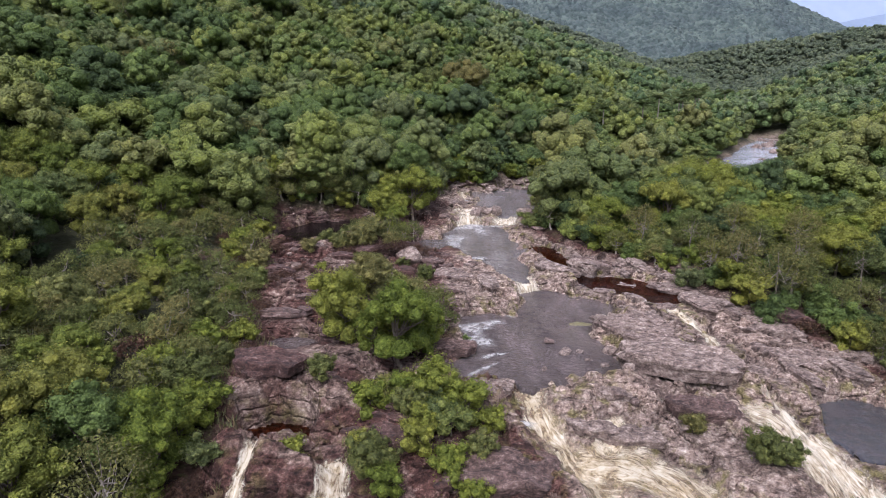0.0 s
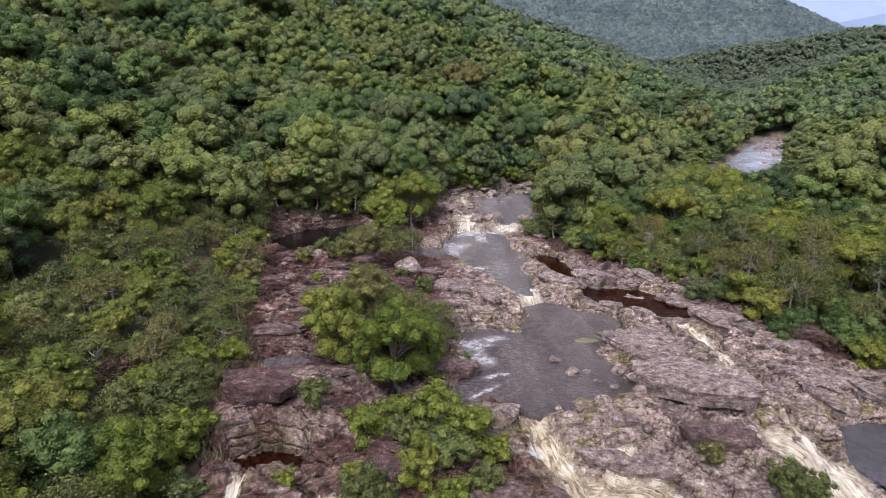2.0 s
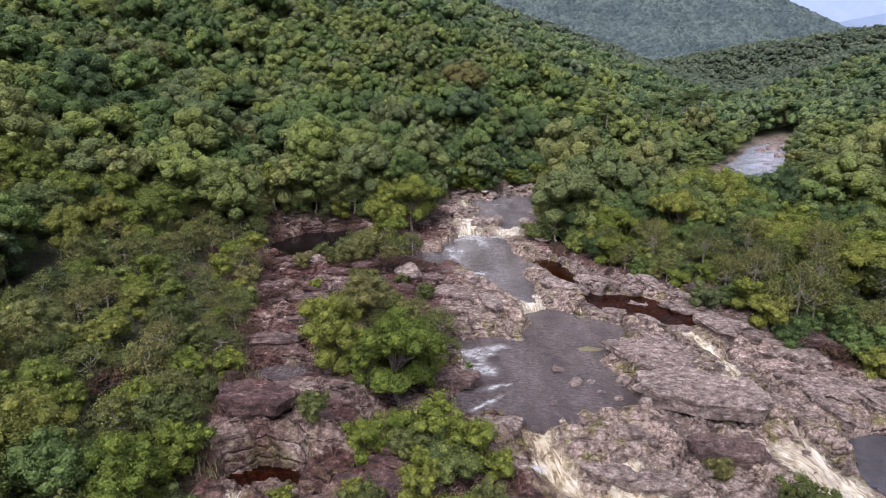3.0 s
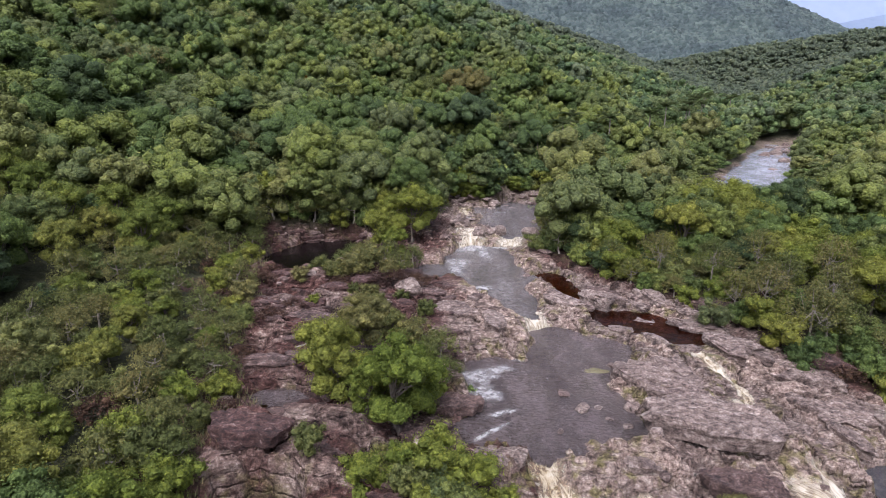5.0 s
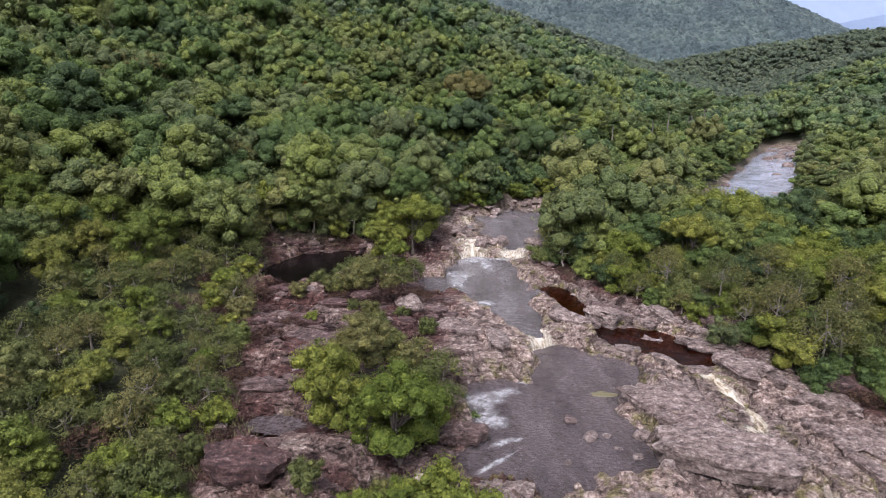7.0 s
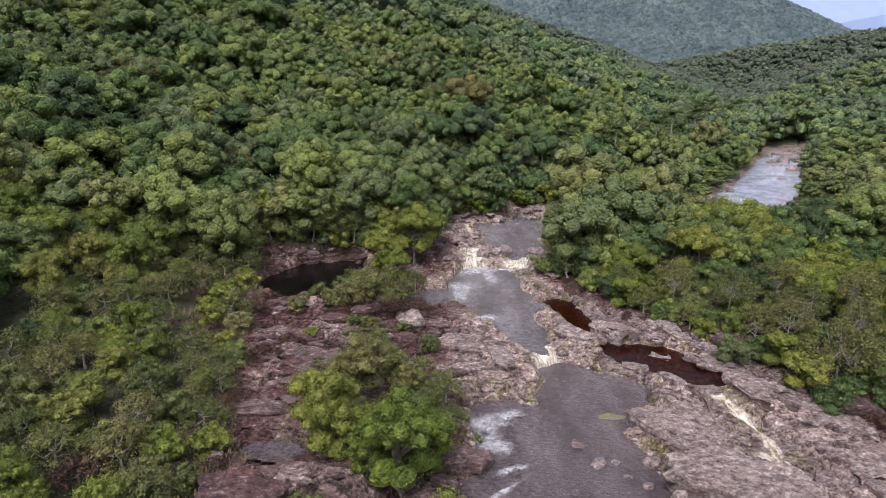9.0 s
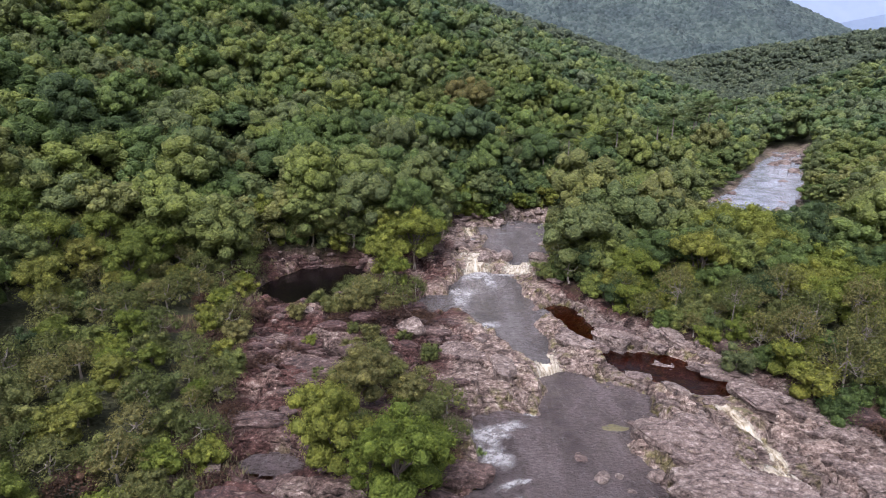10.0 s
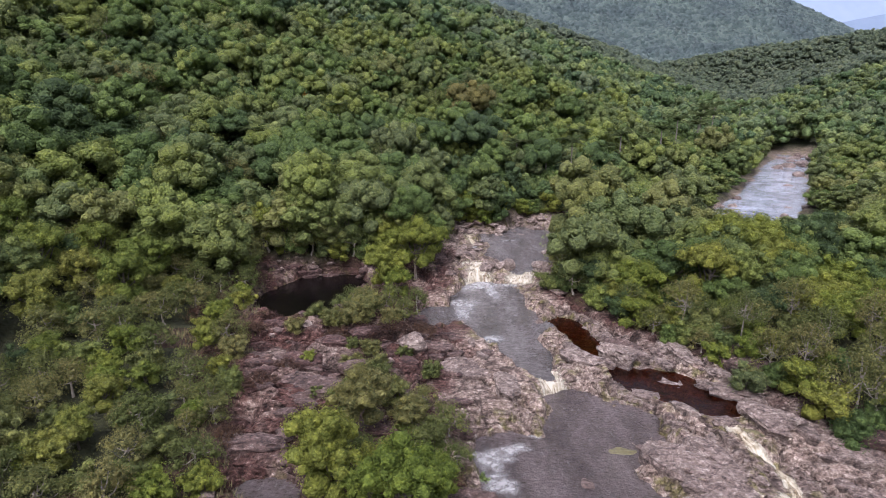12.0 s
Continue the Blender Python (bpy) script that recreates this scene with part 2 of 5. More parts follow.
def ramp(n, l, fac, stops):
    r = n.new("ShaderNodeValToRGB")
    e = r.color_ramp.elements
    while len(e) < len(stops):
        e.new(0.5)
    for k, (p, c) in enumerate(stops):
        e[k].position, e[k].color = p, (*c, 1) if len(c) == 3 else (c[0], c[0], c[0], 1)
    l.new(fac, r.inputs["Fac"])
    return r.outputs["Color"]


def mixed(n, l, fac, a, b, mode='MIX'):
    m = n.new("ShaderNodeMix")
    m.data_type, m.blend_type = 'RGBA', mode
    for key, v in ((0, fac), (6, a), (7, b)):
        if isinstance(v, (int, float)):
            m.inputs[key].default_value = v
        elif isinstance(v, tuple):
            m.inputs[key].default_value = (*v, 1)
        else:
            l.new(v, m.inputs[key])
    return m.outputs[2]


def bumped(n, l, height, strength, distance, bsdf):
    b = n.new("ShaderNodeBump")
    b.inputs["Strength"].default_value = strength
    b.inputs["Distance"].default_value = distance
    l.new(height, b.inputs["Height"])
    l.new(b.outputs["Normal"], bsdf.inputs["Normal"])


def attribute(n, name):
    a = n.new("ShaderNodeAttribute")
    a.attribute_name = name
    return a


def rock_colour(n, l):
    """Quartzite: grey-pink on washed rock, plum-brown where it is weathered; pale lichen, black stains."""
    big = texture(n, l, 0.30, 6, None, 0.65)
    fine = texture(n, l, 1.9, 10, (0.9, 1.3, 1.5, -67), 0.76)
    grain = texture(n, l, 5.5, 9, None, 0.76)
    washed = ramp(n, l, fine, [(0.36, (0.030, 0.020, 0.016)), (0.43, (0.160, 0.114, 0.092)), (0.53, (0.305, 0.235, 0.194)), (0.60, (0.45, 0.37, 0.312)), (0.67, (0.66, 0.58, 0.50))])
    plum = ramp(n, l, fine, [(0.35, (0.012, 0.006, 0.005)), (0.45, (0.060, 0.028, 0.022)), (0.57, (0.130, 0.068, 0.056)), (0.66, (0.33, 0.25, 0.215))])
    return big, fine, grain, washed, plum


def joints(n, l):
    """Distance to the joints that break the beds into blocks."""
    co = n.new("ShaderNodeNewGeometry")
    mp = n.new("ShaderNodeMapping")
    mp.inputs["Rotation"].default_value = (0, 0, radians(-67))
    mp.inputs["Scale"].default_value = (0.22, 0.8, 0.9)
    l.new(co.outputs["Position"], mp.inputs["Vector"])
    warp = n.new("ShaderNodeMix")
    warp.data_type = 'VECTOR'
    warp.inputs[0].default_value = 0.12
    l.new(mp.outputs["Vector"], warp.inputs[4])
    wob = n.new("ShaderNodeTexNoise")
    wob.inputs["Scale"].default_value = 1.2
    wob.inputs["Detail"].default_value = 4
    l.new(co.outputs["Position"], wob.inputs["Vector"])
    scaled = n.new("ShaderNodeVectorMath")
    scaled.operation = 'SCALE'
    scaled.inputs[3].default_value = 6.0
    l.new(wob.outputs["Color"], scaled.inputs[0])
    l.new(scaled.outputs[0], warp.inputs[5])
    v = n.new("ShaderNodeTexVoronoi")
    v.feature = 'DISTANCE_TO_EDGE'
    v.inputs["Scale"].default_value = 1.1
    l.new(warp.outputs[1], v.inputs["Vector"])
    return v.outputs["Distance"]


def make_ground_material():
    m, n, l, p = material("rock_and_forest_floor")
    big, fine, grain, washed, plum = rock_colour(n, l)
    z = attribute(n, "zone")
    sep = n.new("ShaderNodeSeparateColor")
    l.new(z.outputs["Color"], sep.inputs["Color"])
    slab = n.new("ShaderNodeSeparateColor")
    l.new(attribute(n, "slab").outputs["Color"], slab.inputs["Color"])
    share = n.new("ShaderNodeMath")
    share.operation = 'MULTIPLY_ADD'
    l.new(slab.outputs["Green"], share.inputs[0])
    share.inputs[1].default_value = 0.55
    blend = n.new("ShaderNodeMath")
    blend.operation = 'ADD'
    l.new(sep.outputs["Green"], share.inputs[2])
    l.new(share.outputs[0], blend.inputs[0])
    l.new(ramp(n, l, big, [(0.35, (0.0,)), (0.65, (0.5,))]), blend.inputs[1])
    rock = mixed(n, l, ramp(n, l, blend.outputs[0], [(0.50, (0.0,)), (1.0, (1.0,))]), plum, washed)
    rock = mixed(n, l, 0.8, rock, ramp(n, l, slab.outputs["Red"], [(0.1, (0.65, 0.62, 0.62)), (0.5, (1.0, 0.98, 0.97)), (0.9, (1.2, 1.16, 1.12))]), 'MULTIPLY')
    dark = ramp(n, l, texture(n, l, 0.55, 7, (1, 1, 0.4), 0.7), [(0.38, (0.24, 0.21, 0.20)), (0.50, (1.0, 1.0, 1.0))])
    rock = mixed(n, l, 0.85, rock, dark, 'MULTIPLY')
    moss = ramp(n, l, texture(n, l, 0.9, 6), [(0.50, (0,)), (0.62, (1,))])
    wet = n.new("ShaderNodeMath")
    wet.operation = 'MULTIPLY'
    l.new(moss, wet.inputs[0])
    l.new(sep.outputs["Blue"], wet.inputs[1])
    rock = mixed(n, l, wet.outputs[0], rock, ramp(n, l, fine, [(0.36, (0.05, 0.042, 0.014)), (0.5, (0.17, 0.150, 0.045)), (0.64, (0.30, 0.26, 0.11))]))
    crack = joints(n, l)
    rock = mixed(n, l, 0.55, rock, ramp(n, l, crack, [(0.0, (0.25, 0.2, 0.19)), (0.04, (1.0, 1.0, 1.0))]), 'MULTIPLY')
    rock = mixed(n, l, 0.65, rock, ramp(n, l, grain, [(0.36, (0.32, 0.30, 0.30)), (0.5, (0.95, 0.95, 0.95)), (0.64, (1.6, 1.6, 1.6))]), 'MULTIPLY')
    soil = ramp(n, l, texture(n, l, 1.3, 8), [(0.32, (0.016, 0.010, 0.007)), (0.5, (0.062, 0.033, 0.022)), (0.62, (0.065, 0.06, 0.024)), (0.75, (0.14, 0.088, 0.055))])
    soil = mixed(n, l, slab.outputs["Blue"], soil, ramp(n, l, texture(n, l, 0.6, 6), [(0.35, (0.030, 0.036, 0.018)), (0.65, (0.075, 0.080, 0.036))]))
    l.new(mixed(n, l, sep.outputs["Red"], soil, rock), p.inputs["Base Color"])
    p.inputs["Roughness"].default_value = 0.82
    p.inputs["Specular IOR Level"].default_value = 0.25
    hsum = n.new("ShaderNodeMath")
    l.new(fine, hsum.inputs[0])
    l.new(grain, hsum.inputs[1])
    l.new(ramp(n, l, crack, [(0.0, (0.0,)), (0.12, (0.6,))]), hsum.inputs[2])
    hsum.operation = 'MULTIPLY_ADD'
    bumped(n, l, hsum.outputs[0], 1.0, 0.34, p)
    return m


def make_boulder_material(name, low, high):
    m, n, l, p = material(name)
    big, fine, grain, washed, plum = rock_colour(n, l)
    info = n.new("ShaderNodeObjectInfo")
    c = mixed(n, l, ramp(n, l, info.outputs["Random"], [(0.2, (low,)), (0.6, (high,))]), plum, washed)
    c = mixed(n, l, 0.8, c, ramp(n, l, big, [(0.3, (0.45, 0.42, 0.42)), (0.6, (1.0, 1.0, 1.0))]), 'MULTIPLY')
    l.new(c, p.inputs["Base Color"])
    p.inputs["Roughness"].default_value = 0.8
    crack = joints(n, l)
    c2 = mixed(n, l, 0.6, c, ramp(n, l, crack, [(0.0, (0.25, 0.2, 0.19)), (0.05, (1.0, 1.0, 1.0))]), 'MULTIPLY')
    c2 = mixed(n, l, 0.6, c2, ramp(n, l, grain, [(0.36, (0.32, 0.30, 0.30)), (0.5, (0.95, 0.95, 0.95)), (0.64, (1.6, 1.6, 1.6))]), 'MULTIPLY')
    l.new(c2, p.inputs["Base Color"])
    bumped(n, l, grain, 1.0, 0.2, p)
    return m


def make_leaf_material(name, stops, source, spray=4.5):
    """Foliage: one tint to a tree, each clump and each spray of leaves a little different, leafy relief."""
    m, n, l, p = material(name)
    if source == 'tree':
        pick = n.new("ShaderNodeObjectInfo").outputs["Random"]
    else:
        pick = attribute(n, "tint").outputs["Fac"]
    base = ramp(n, l, pick, stops)
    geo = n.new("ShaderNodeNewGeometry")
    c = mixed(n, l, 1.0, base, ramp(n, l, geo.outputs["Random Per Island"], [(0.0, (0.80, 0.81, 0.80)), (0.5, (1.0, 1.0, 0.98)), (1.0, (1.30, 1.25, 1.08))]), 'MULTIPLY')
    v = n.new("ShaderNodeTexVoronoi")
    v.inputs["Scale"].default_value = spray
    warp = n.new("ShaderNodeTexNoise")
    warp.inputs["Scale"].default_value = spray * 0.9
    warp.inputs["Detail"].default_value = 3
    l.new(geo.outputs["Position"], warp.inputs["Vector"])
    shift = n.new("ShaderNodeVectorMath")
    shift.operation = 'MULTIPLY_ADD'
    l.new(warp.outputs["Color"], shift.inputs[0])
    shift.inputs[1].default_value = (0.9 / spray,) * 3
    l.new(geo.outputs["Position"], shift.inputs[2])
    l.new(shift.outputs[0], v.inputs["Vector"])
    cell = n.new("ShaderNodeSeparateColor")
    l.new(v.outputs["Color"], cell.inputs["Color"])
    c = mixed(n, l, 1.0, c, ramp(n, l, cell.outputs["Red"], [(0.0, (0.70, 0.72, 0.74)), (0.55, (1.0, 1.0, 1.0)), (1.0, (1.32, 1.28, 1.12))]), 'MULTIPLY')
    l.new(c, p.inputs["Base Color"])
    p.inputs["Roughness"].default_value = 0.55
    p.inputs["Specular IOR Level"].default_value = 0.10
    depth = n.new("ShaderNodeMath")
    depth.operation = 'SUBTRACT'
    l.new(warp.outputs["Fac"], depth.inputs[0])
    l.new(v.outputs["Distance"], depth.inputs[1])
    bumped(n, l, depth.outputs[0], 1.0, 1.3 / spray, p)
    thin = n.new("ShaderNodeBsdfTranslucent")
    l.new(c, thin.inputs["Color"])
    mix = n.new("ShaderNodeMixShader")
    mix.inputs[0].default_value = 0.27
    l.new(p.outputs[0], mix.inputs[1])
    l.new(thin.outputs[0], mix.inputs[2])
    l.new(mix.outputs[0], n["Material Output"].inputs["Surface"])
    return m


def make_bark_material(name, dark, pale):
    m, n, l, p = material(name)
    l.new(ramp(n, l, texture(n, l, 6.0, 6, (1, 1, 0.25)), [(0.3, dark), (0.7, pale)]), p.inputs["Base Color"])
    p.inputs["Roughness"].default_value = 0.85
    bumped(n, l, texture(n, l, 14.0, 4, (1, 1, 0.3)), 0.6, 0.03, p)
    return m


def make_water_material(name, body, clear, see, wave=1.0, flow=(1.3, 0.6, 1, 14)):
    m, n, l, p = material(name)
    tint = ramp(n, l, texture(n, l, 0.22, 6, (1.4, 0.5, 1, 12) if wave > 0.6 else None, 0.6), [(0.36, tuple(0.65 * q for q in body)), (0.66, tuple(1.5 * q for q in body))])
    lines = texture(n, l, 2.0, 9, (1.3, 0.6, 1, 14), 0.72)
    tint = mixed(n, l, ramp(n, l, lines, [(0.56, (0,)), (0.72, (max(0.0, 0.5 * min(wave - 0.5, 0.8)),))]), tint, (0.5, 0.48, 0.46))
    # Dark and bright sides of ripples are multiplied into the water's colour.
    ripple_shading = texture(n, l, 2.6, 6, (0.8, 1.5, 1, 20), 0.7)
    tint = mixed(n, l, 0.35 if wave > 0.6 else 0.0, tint, ramp(n, l, ripple_shading, [(0.38, (0.35, 0.33, 0.33)), (0.5, (0.95, 0.95, 0.95)), (0.64, (1.9, 1.9, 1.9))]), 'MULTIPLY')
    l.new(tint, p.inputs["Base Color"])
    p.inputs["Roughness"].default_value = 0.07
    p.inputs["IOR"].default_value = 1.33 if wave < 0.12 else 1.7
    a = texture(n, l, 1.5, 6, flow, 0.72)
    b = texture(n, l, 6.0, 4)
    add = n.new("ShaderNodeMath")
    l.new(a, add.inputs[0])
    l.new(b, add.inputs[1])
    bumped(n, l, add.outputs[0], min(1.0, 0.75 * wave), 0.3 + 0.35 * wave, p)
    t = n.new("ShaderNodeBsdfTransparent")
    t.inputs["Color"].default_value = (*clear, 1)
    mix = n.new("ShaderNodeMixShader")
    mix.inputs[0].default_value = see
    l.new(p.outputs[0], mix.inputs[1])
    l.new(t.outputs[0], mix.inputs[2])
    l.new(mix.outputs[0], n["Material Output"].inputs["Surface"])
    return m


def make_foam_material(name, cover):
    """Streaked white water over tea-brown water; 'flow' runs across and along the stream."""
    m, n, l, p = material(name)
    f = attribute(n, "flow")
    mp = n.new("ShaderNodeMapping")
    mp.inputs["Scale"].default_value = (2.6, 0.75, 0)
    l.new(f.outputs["Vector"], mp.inputs["Vector"])
    tex = n.new("ShaderNodeTexNoise")
    tex.inputs["Scale"].default_value = 1.0
    tex.inputs["Detail"].default_value = 9
    tex.inputs["Roughness"].default_value = 0.72
    tex.inputs["Distortion"].default_value = 1.3
    l.new(mp.outputs["Vector"], tex.inputs["Vector"])
    wide = texture(n, l, 0.8, 6, None, 0.65)
    e = 0.60 - 0.22 * cover
    veil = ramp(n, l, wide, [(0.35, (0.30, 0.21, 0.10)), (0.5, (0.38, 0.29, 0.16)), (0.65, (0.47, 0.41, 0.30))])
    c = mixed(n, l, ramp(n, l, tex.outputs["Fac"], [(e - 0.05, (0,)), (e + 0.22, (1,))]), veil, (0.62, 0.57, 0.47))
    c = mixed(n, l, ramp(n, l, tex.outputs["Fac"], [(e - 0.16, (0.7,)), (e - 0.02, (0,))]), c, (0.20, 0.145, 0.075))
    parts = n.new("ShaderNodeSeparateXYZ")
    l.new(f.outputs["Vector"], parts.inputs[0])
    edge = n.new("ShaderNodeMath")
    edge.operation = 'MULTIPLY_ADD'
    l.new(tex.outputs["Fac"], edge.inputs[0])
    edge.inputs[1].default_value = 0.75
    lace = n.new("ShaderNodeMath")
    lace.operation = 'MULTIPLY_ADD'
    l.new(wide, lace.inputs[0])
    lace.inputs[1].default_value = 0.65
    half_z = n.new("ShaderNodeMath")
    half_z.operation = 'MULTIPLY'
    half_z.inputs[1].default_value = 0.5
    l.new(parts.outputs["Z"], half_z.inputs[0])
    l.new(half_z.outputs[0], lace.inputs[2])
    l.new(lace.outputs[0], edge.inputs[2])
    l.new(ramp(n, l, edge.outputs[0], [(0.56 - 0.07 * cover, (0,)), (0.72 - 0.07 * cover, (0.35,)), (0.92 - 0.07 * cover, (0.85,))]), p.inputs["Alpha"])
    l.new(c, p.inputs["Base Color"])
    p.inputs["Roughness"].default_value = 0.75
    p.inputs["Specular IOR Level"].default_value = 0.15
    bumped(n, l, tex.outputs["Fac"], 0.4, 0.12, p)
    return m


GROUND_MAT = make_ground_material()
BOULDER_MAT = make_boulder_material("boulder_rock", 0.45, 1.0)
WASHED_MAT = make_boulder_material("washed_rock", 0.75, 1.0)
PLUM_MAT = make_boulder_material("plum_rock", 0.0, 0.25)
LEAF_STOPS = [(0.0, (0.070, 0.102, 0.055)), (0.2, (0.102, 0.151, 0.056)), (0.42, (0.149, 0.207, 0.063)), (0.58, (0.156, 0.187, 0.084)), (0.74, (0.208, 0.251, 0.070)), (0.9, (0.192, 0.226, 0.076)), (1.0, (0.221, 0.232, 0.087))]
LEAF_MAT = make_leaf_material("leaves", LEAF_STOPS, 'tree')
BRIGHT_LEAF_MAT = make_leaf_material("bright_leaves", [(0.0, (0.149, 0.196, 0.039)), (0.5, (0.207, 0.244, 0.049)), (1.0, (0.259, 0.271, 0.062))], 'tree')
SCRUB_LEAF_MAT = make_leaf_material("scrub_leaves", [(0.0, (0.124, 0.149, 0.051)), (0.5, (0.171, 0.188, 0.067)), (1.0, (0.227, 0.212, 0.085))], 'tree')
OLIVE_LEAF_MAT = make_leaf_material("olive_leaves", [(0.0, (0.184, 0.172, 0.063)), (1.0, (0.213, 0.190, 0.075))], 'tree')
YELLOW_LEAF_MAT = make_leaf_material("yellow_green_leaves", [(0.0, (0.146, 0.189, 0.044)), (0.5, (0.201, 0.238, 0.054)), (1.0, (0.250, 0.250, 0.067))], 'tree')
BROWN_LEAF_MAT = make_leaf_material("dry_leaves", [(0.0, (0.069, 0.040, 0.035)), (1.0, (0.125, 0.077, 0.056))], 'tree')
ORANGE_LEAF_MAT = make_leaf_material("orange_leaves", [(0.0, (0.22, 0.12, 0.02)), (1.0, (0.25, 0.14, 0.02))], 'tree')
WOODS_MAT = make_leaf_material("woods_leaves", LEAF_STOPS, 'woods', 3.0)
# Same greens shifted towards blue: haze put into the leaf colour.
HAZE_BLUE_WOODS_MAT = make_leaf_material("haze_blue_leaves", [(p, (0.96 * c[0], c[1], 1.3 * c[2])) for p, c in LEAF_STOPS], 'woods', 1.5)
BARK_MAT = make_bark_material("bark", (0.05, 0.038, 0.028), (0.17, 0.14, 0.11))
PALE_BARK_MAT = make_bark_material("pale_bark", (0.15, 0.125, 0.10), (0.36, 0.32, 0.27))
# These two body greys are raised to carry part of the sky's reflection.
WATER_MAT = make_water_material("river_water", (0.150, 0.120, 0.116), (0.42, 0.24, 0.11), 0.15, 1.2)
BROKEN_WATER_MAT = make_water_material("broken_river_water", (0.20, 0.180, 0.175), (0.42, 0.24, 0.11), 0.10, 1.3)
BROWN_WATER_MAT = make_water_material("tea_brown_water", (0.010, 0.004, 0.002), (0.50, 0.17, 0.045), 0.55, 0.15)
PLUNGE_WATER_MAT = make_water_material("plunge_pool_water", (0.035, 0.034, 0.040), (0.2, 0.1, 0.05), 0.03, 0.9)
# Pale blue body colour stands in for the reflected sky.
SKY_TINTED_WATER_MAT = make_water_material("sky_tinted_river_water", (0.32, 0.335, 0.365), (0.3, 0.2, 0.1), 0.03, 0.4, (0.7, 0.7, 1, 0))
DARK_WATER_MAT = make_water_material("still_dark_water", (0.004, 0.003, 0.003), (0.2, 0.1, 0.05), 0.02, 0.1)
FOAM_MATS = {}


# ---- building blocks ----
def link_mesh(name, verts, faces, mat, parent=None, label="", shade=False, normals=None):
    me = bpy.data.meshes.new(name)
    me.from_pydata([tuple(v) for v in verts] if not isinstance(verts, np.ndarray) else verts.tolist(), [], faces if not isinstance(faces, np.ndarray) else faces.tolist())
    me.materials.append(mat)
    if shade:
        me.polygons.foreach_set("use_smooth", np.ones(len(me.polygons), bool))
    if normals is not None:
        me.polygons.foreach_set("use_smooth", np.ones(len(me.polygons), bool))
        me.normals_split_custom_set_from_vertices(normals.tolist())
    ob = new(name, me)
    if parent:
        ob.parent = parent
    if label:
        ob["label"] = label
    return ob


def point_colour(me, name, rgb):
    a = me.attributes.new(name, 'FLOAT_COLOR', 'POINT')
    a.data.foreach_set("color", np.concatenate([rgb, np.ones((len(rgb), 1))], axis=1).astype(np.float32).ravel())


def point_value(me, name, v):
    a = me.attributes.new(name, 'FLOAT', 'POINT')
    a.data.foreach_set("value", np.asarray(v, np.float32))


def grid_faces(nx, ny):
    i = np.arange(nx * ny).reshape(ny, nx)
    return np.stack([i[:-1, :-1], i[:-1, 1:], i[1:, 1:], i[1:, :-1]], axis=-1).reshape(-1, 4)


def ico(level):
    bm = bmesh.new()
    bmesh.ops.create_icosphere(bm, subdivisions=level, radius=1.0)
    v = np.array([q.co for q in bm.verts])
    f = np.array([[w.index for w in q.verts] for q in bm.faces])
    bm.free()
    return v, f


ICO = {k: ico(k) for k in (1, 2, 3)}

# ---- ground ----
def spread(lo, hi, step, far_lo, far_hi, grow):
    mid = list(np.arange(lo, hi + 1e-6, step))
    up, s = [mid[-1]], step
    while up[-1] < far_hi:
        s = s * grow
        up.append(up[-1] + s)
    down, s = [mid[0]], step
    while down[-1] > far_lo:
        s = s * grow
        down.append(down[-1] - s)
    return np.array(down[:0:-1] + mid + up[1:])


GX = spread(-24, 42, 0.23, -3500, 3500, 1.10)
GY = spread(30, 74, 0.21, -3500, 3800, 1.055)
MX, MY = np.meshgrid(GX, GY)
GZ = ground(MX, MY)
land = link_mesh("ground", np.stack([MX, MY, GZ], axis=-1).reshape(-1, 3), grid_faces(len(GX), len(GY)), GROUND_MAT)
rk = rockiness(MX, MY).ravel()
wetness = np.zeros(MX.size)
for level, parts in POOLS.values():
    b = pool_mask(MX, MY, parts).ravel()
    wetness = np.maximum(wetness, smooth(-0.45, -0.05, b))
for _, pts, half, _, _ in CHANNELS:
    wetness = np.maximum(wetness, smooth(half + 2.2, half, np.abs(to_line(MX, MY, pts))).ravel())
greyness = smooth(-4, 7, (MX - 11 * smooth(46, 38, MY) * smooth(11, 4, MX) + 3.0 * fbm(MX / 7, MY / 7, 3, 31)).ravel()) * 0.85 * np.maximum(smooth(-1, 5, rk - 1.0), smooth(94, 100, MY.ravel()))
point_colour(land.data, "zone", np.stack([smooth(-1.5, 1.2, rk), greyness, wetness * np.where(MX.ravel() < 1, 0.4, 0.8)], axis=1))
_, slab0, slab1 = relief(MX, MY, smooth(2, -8, MX) * smooth(95, 75, MY))
point_colour(land.data, "slab", np.stack([slab0.ravel() + 0.5, slab1.ravel() + 0.5, np.maximum(smooth(100, 150, MY + 20 * gnoise(MX / 15, MY / 15, 35)).ravel(), 0.85 * smooth(-2.5, -6, rk) * (blob(MX, MY, -28.5, 69, 4.5, 2.6, 20, 0.3, 33) < 0).ravel())], axis=1))
tagged(land, "weathered quartzite river bed, banks and wooded slopes", "ground", kind="structure")


def ground_at(x, y):
    """Height of the ground mesh at one place."""
    i = int(np.clip(np.searchsorted(GX, x) - 1, 0, len(GX) - 2))
    j = int(np.clip(np.searchsorted(GY, y) - 1, 0, len(GY) - 2))
    u, v = (x - GX[i]) / (GX[i + 1] - GX[i]), (y - GY[j]) / (GY[j + 1] - GY[j])
    return float((GZ[j, i] * (1 - u) + GZ[j, i + 1] * u) * (1 - v) + (GZ[j + 1, i] * (1 - u) + GZ[j + 1, i + 1] * u) * v)


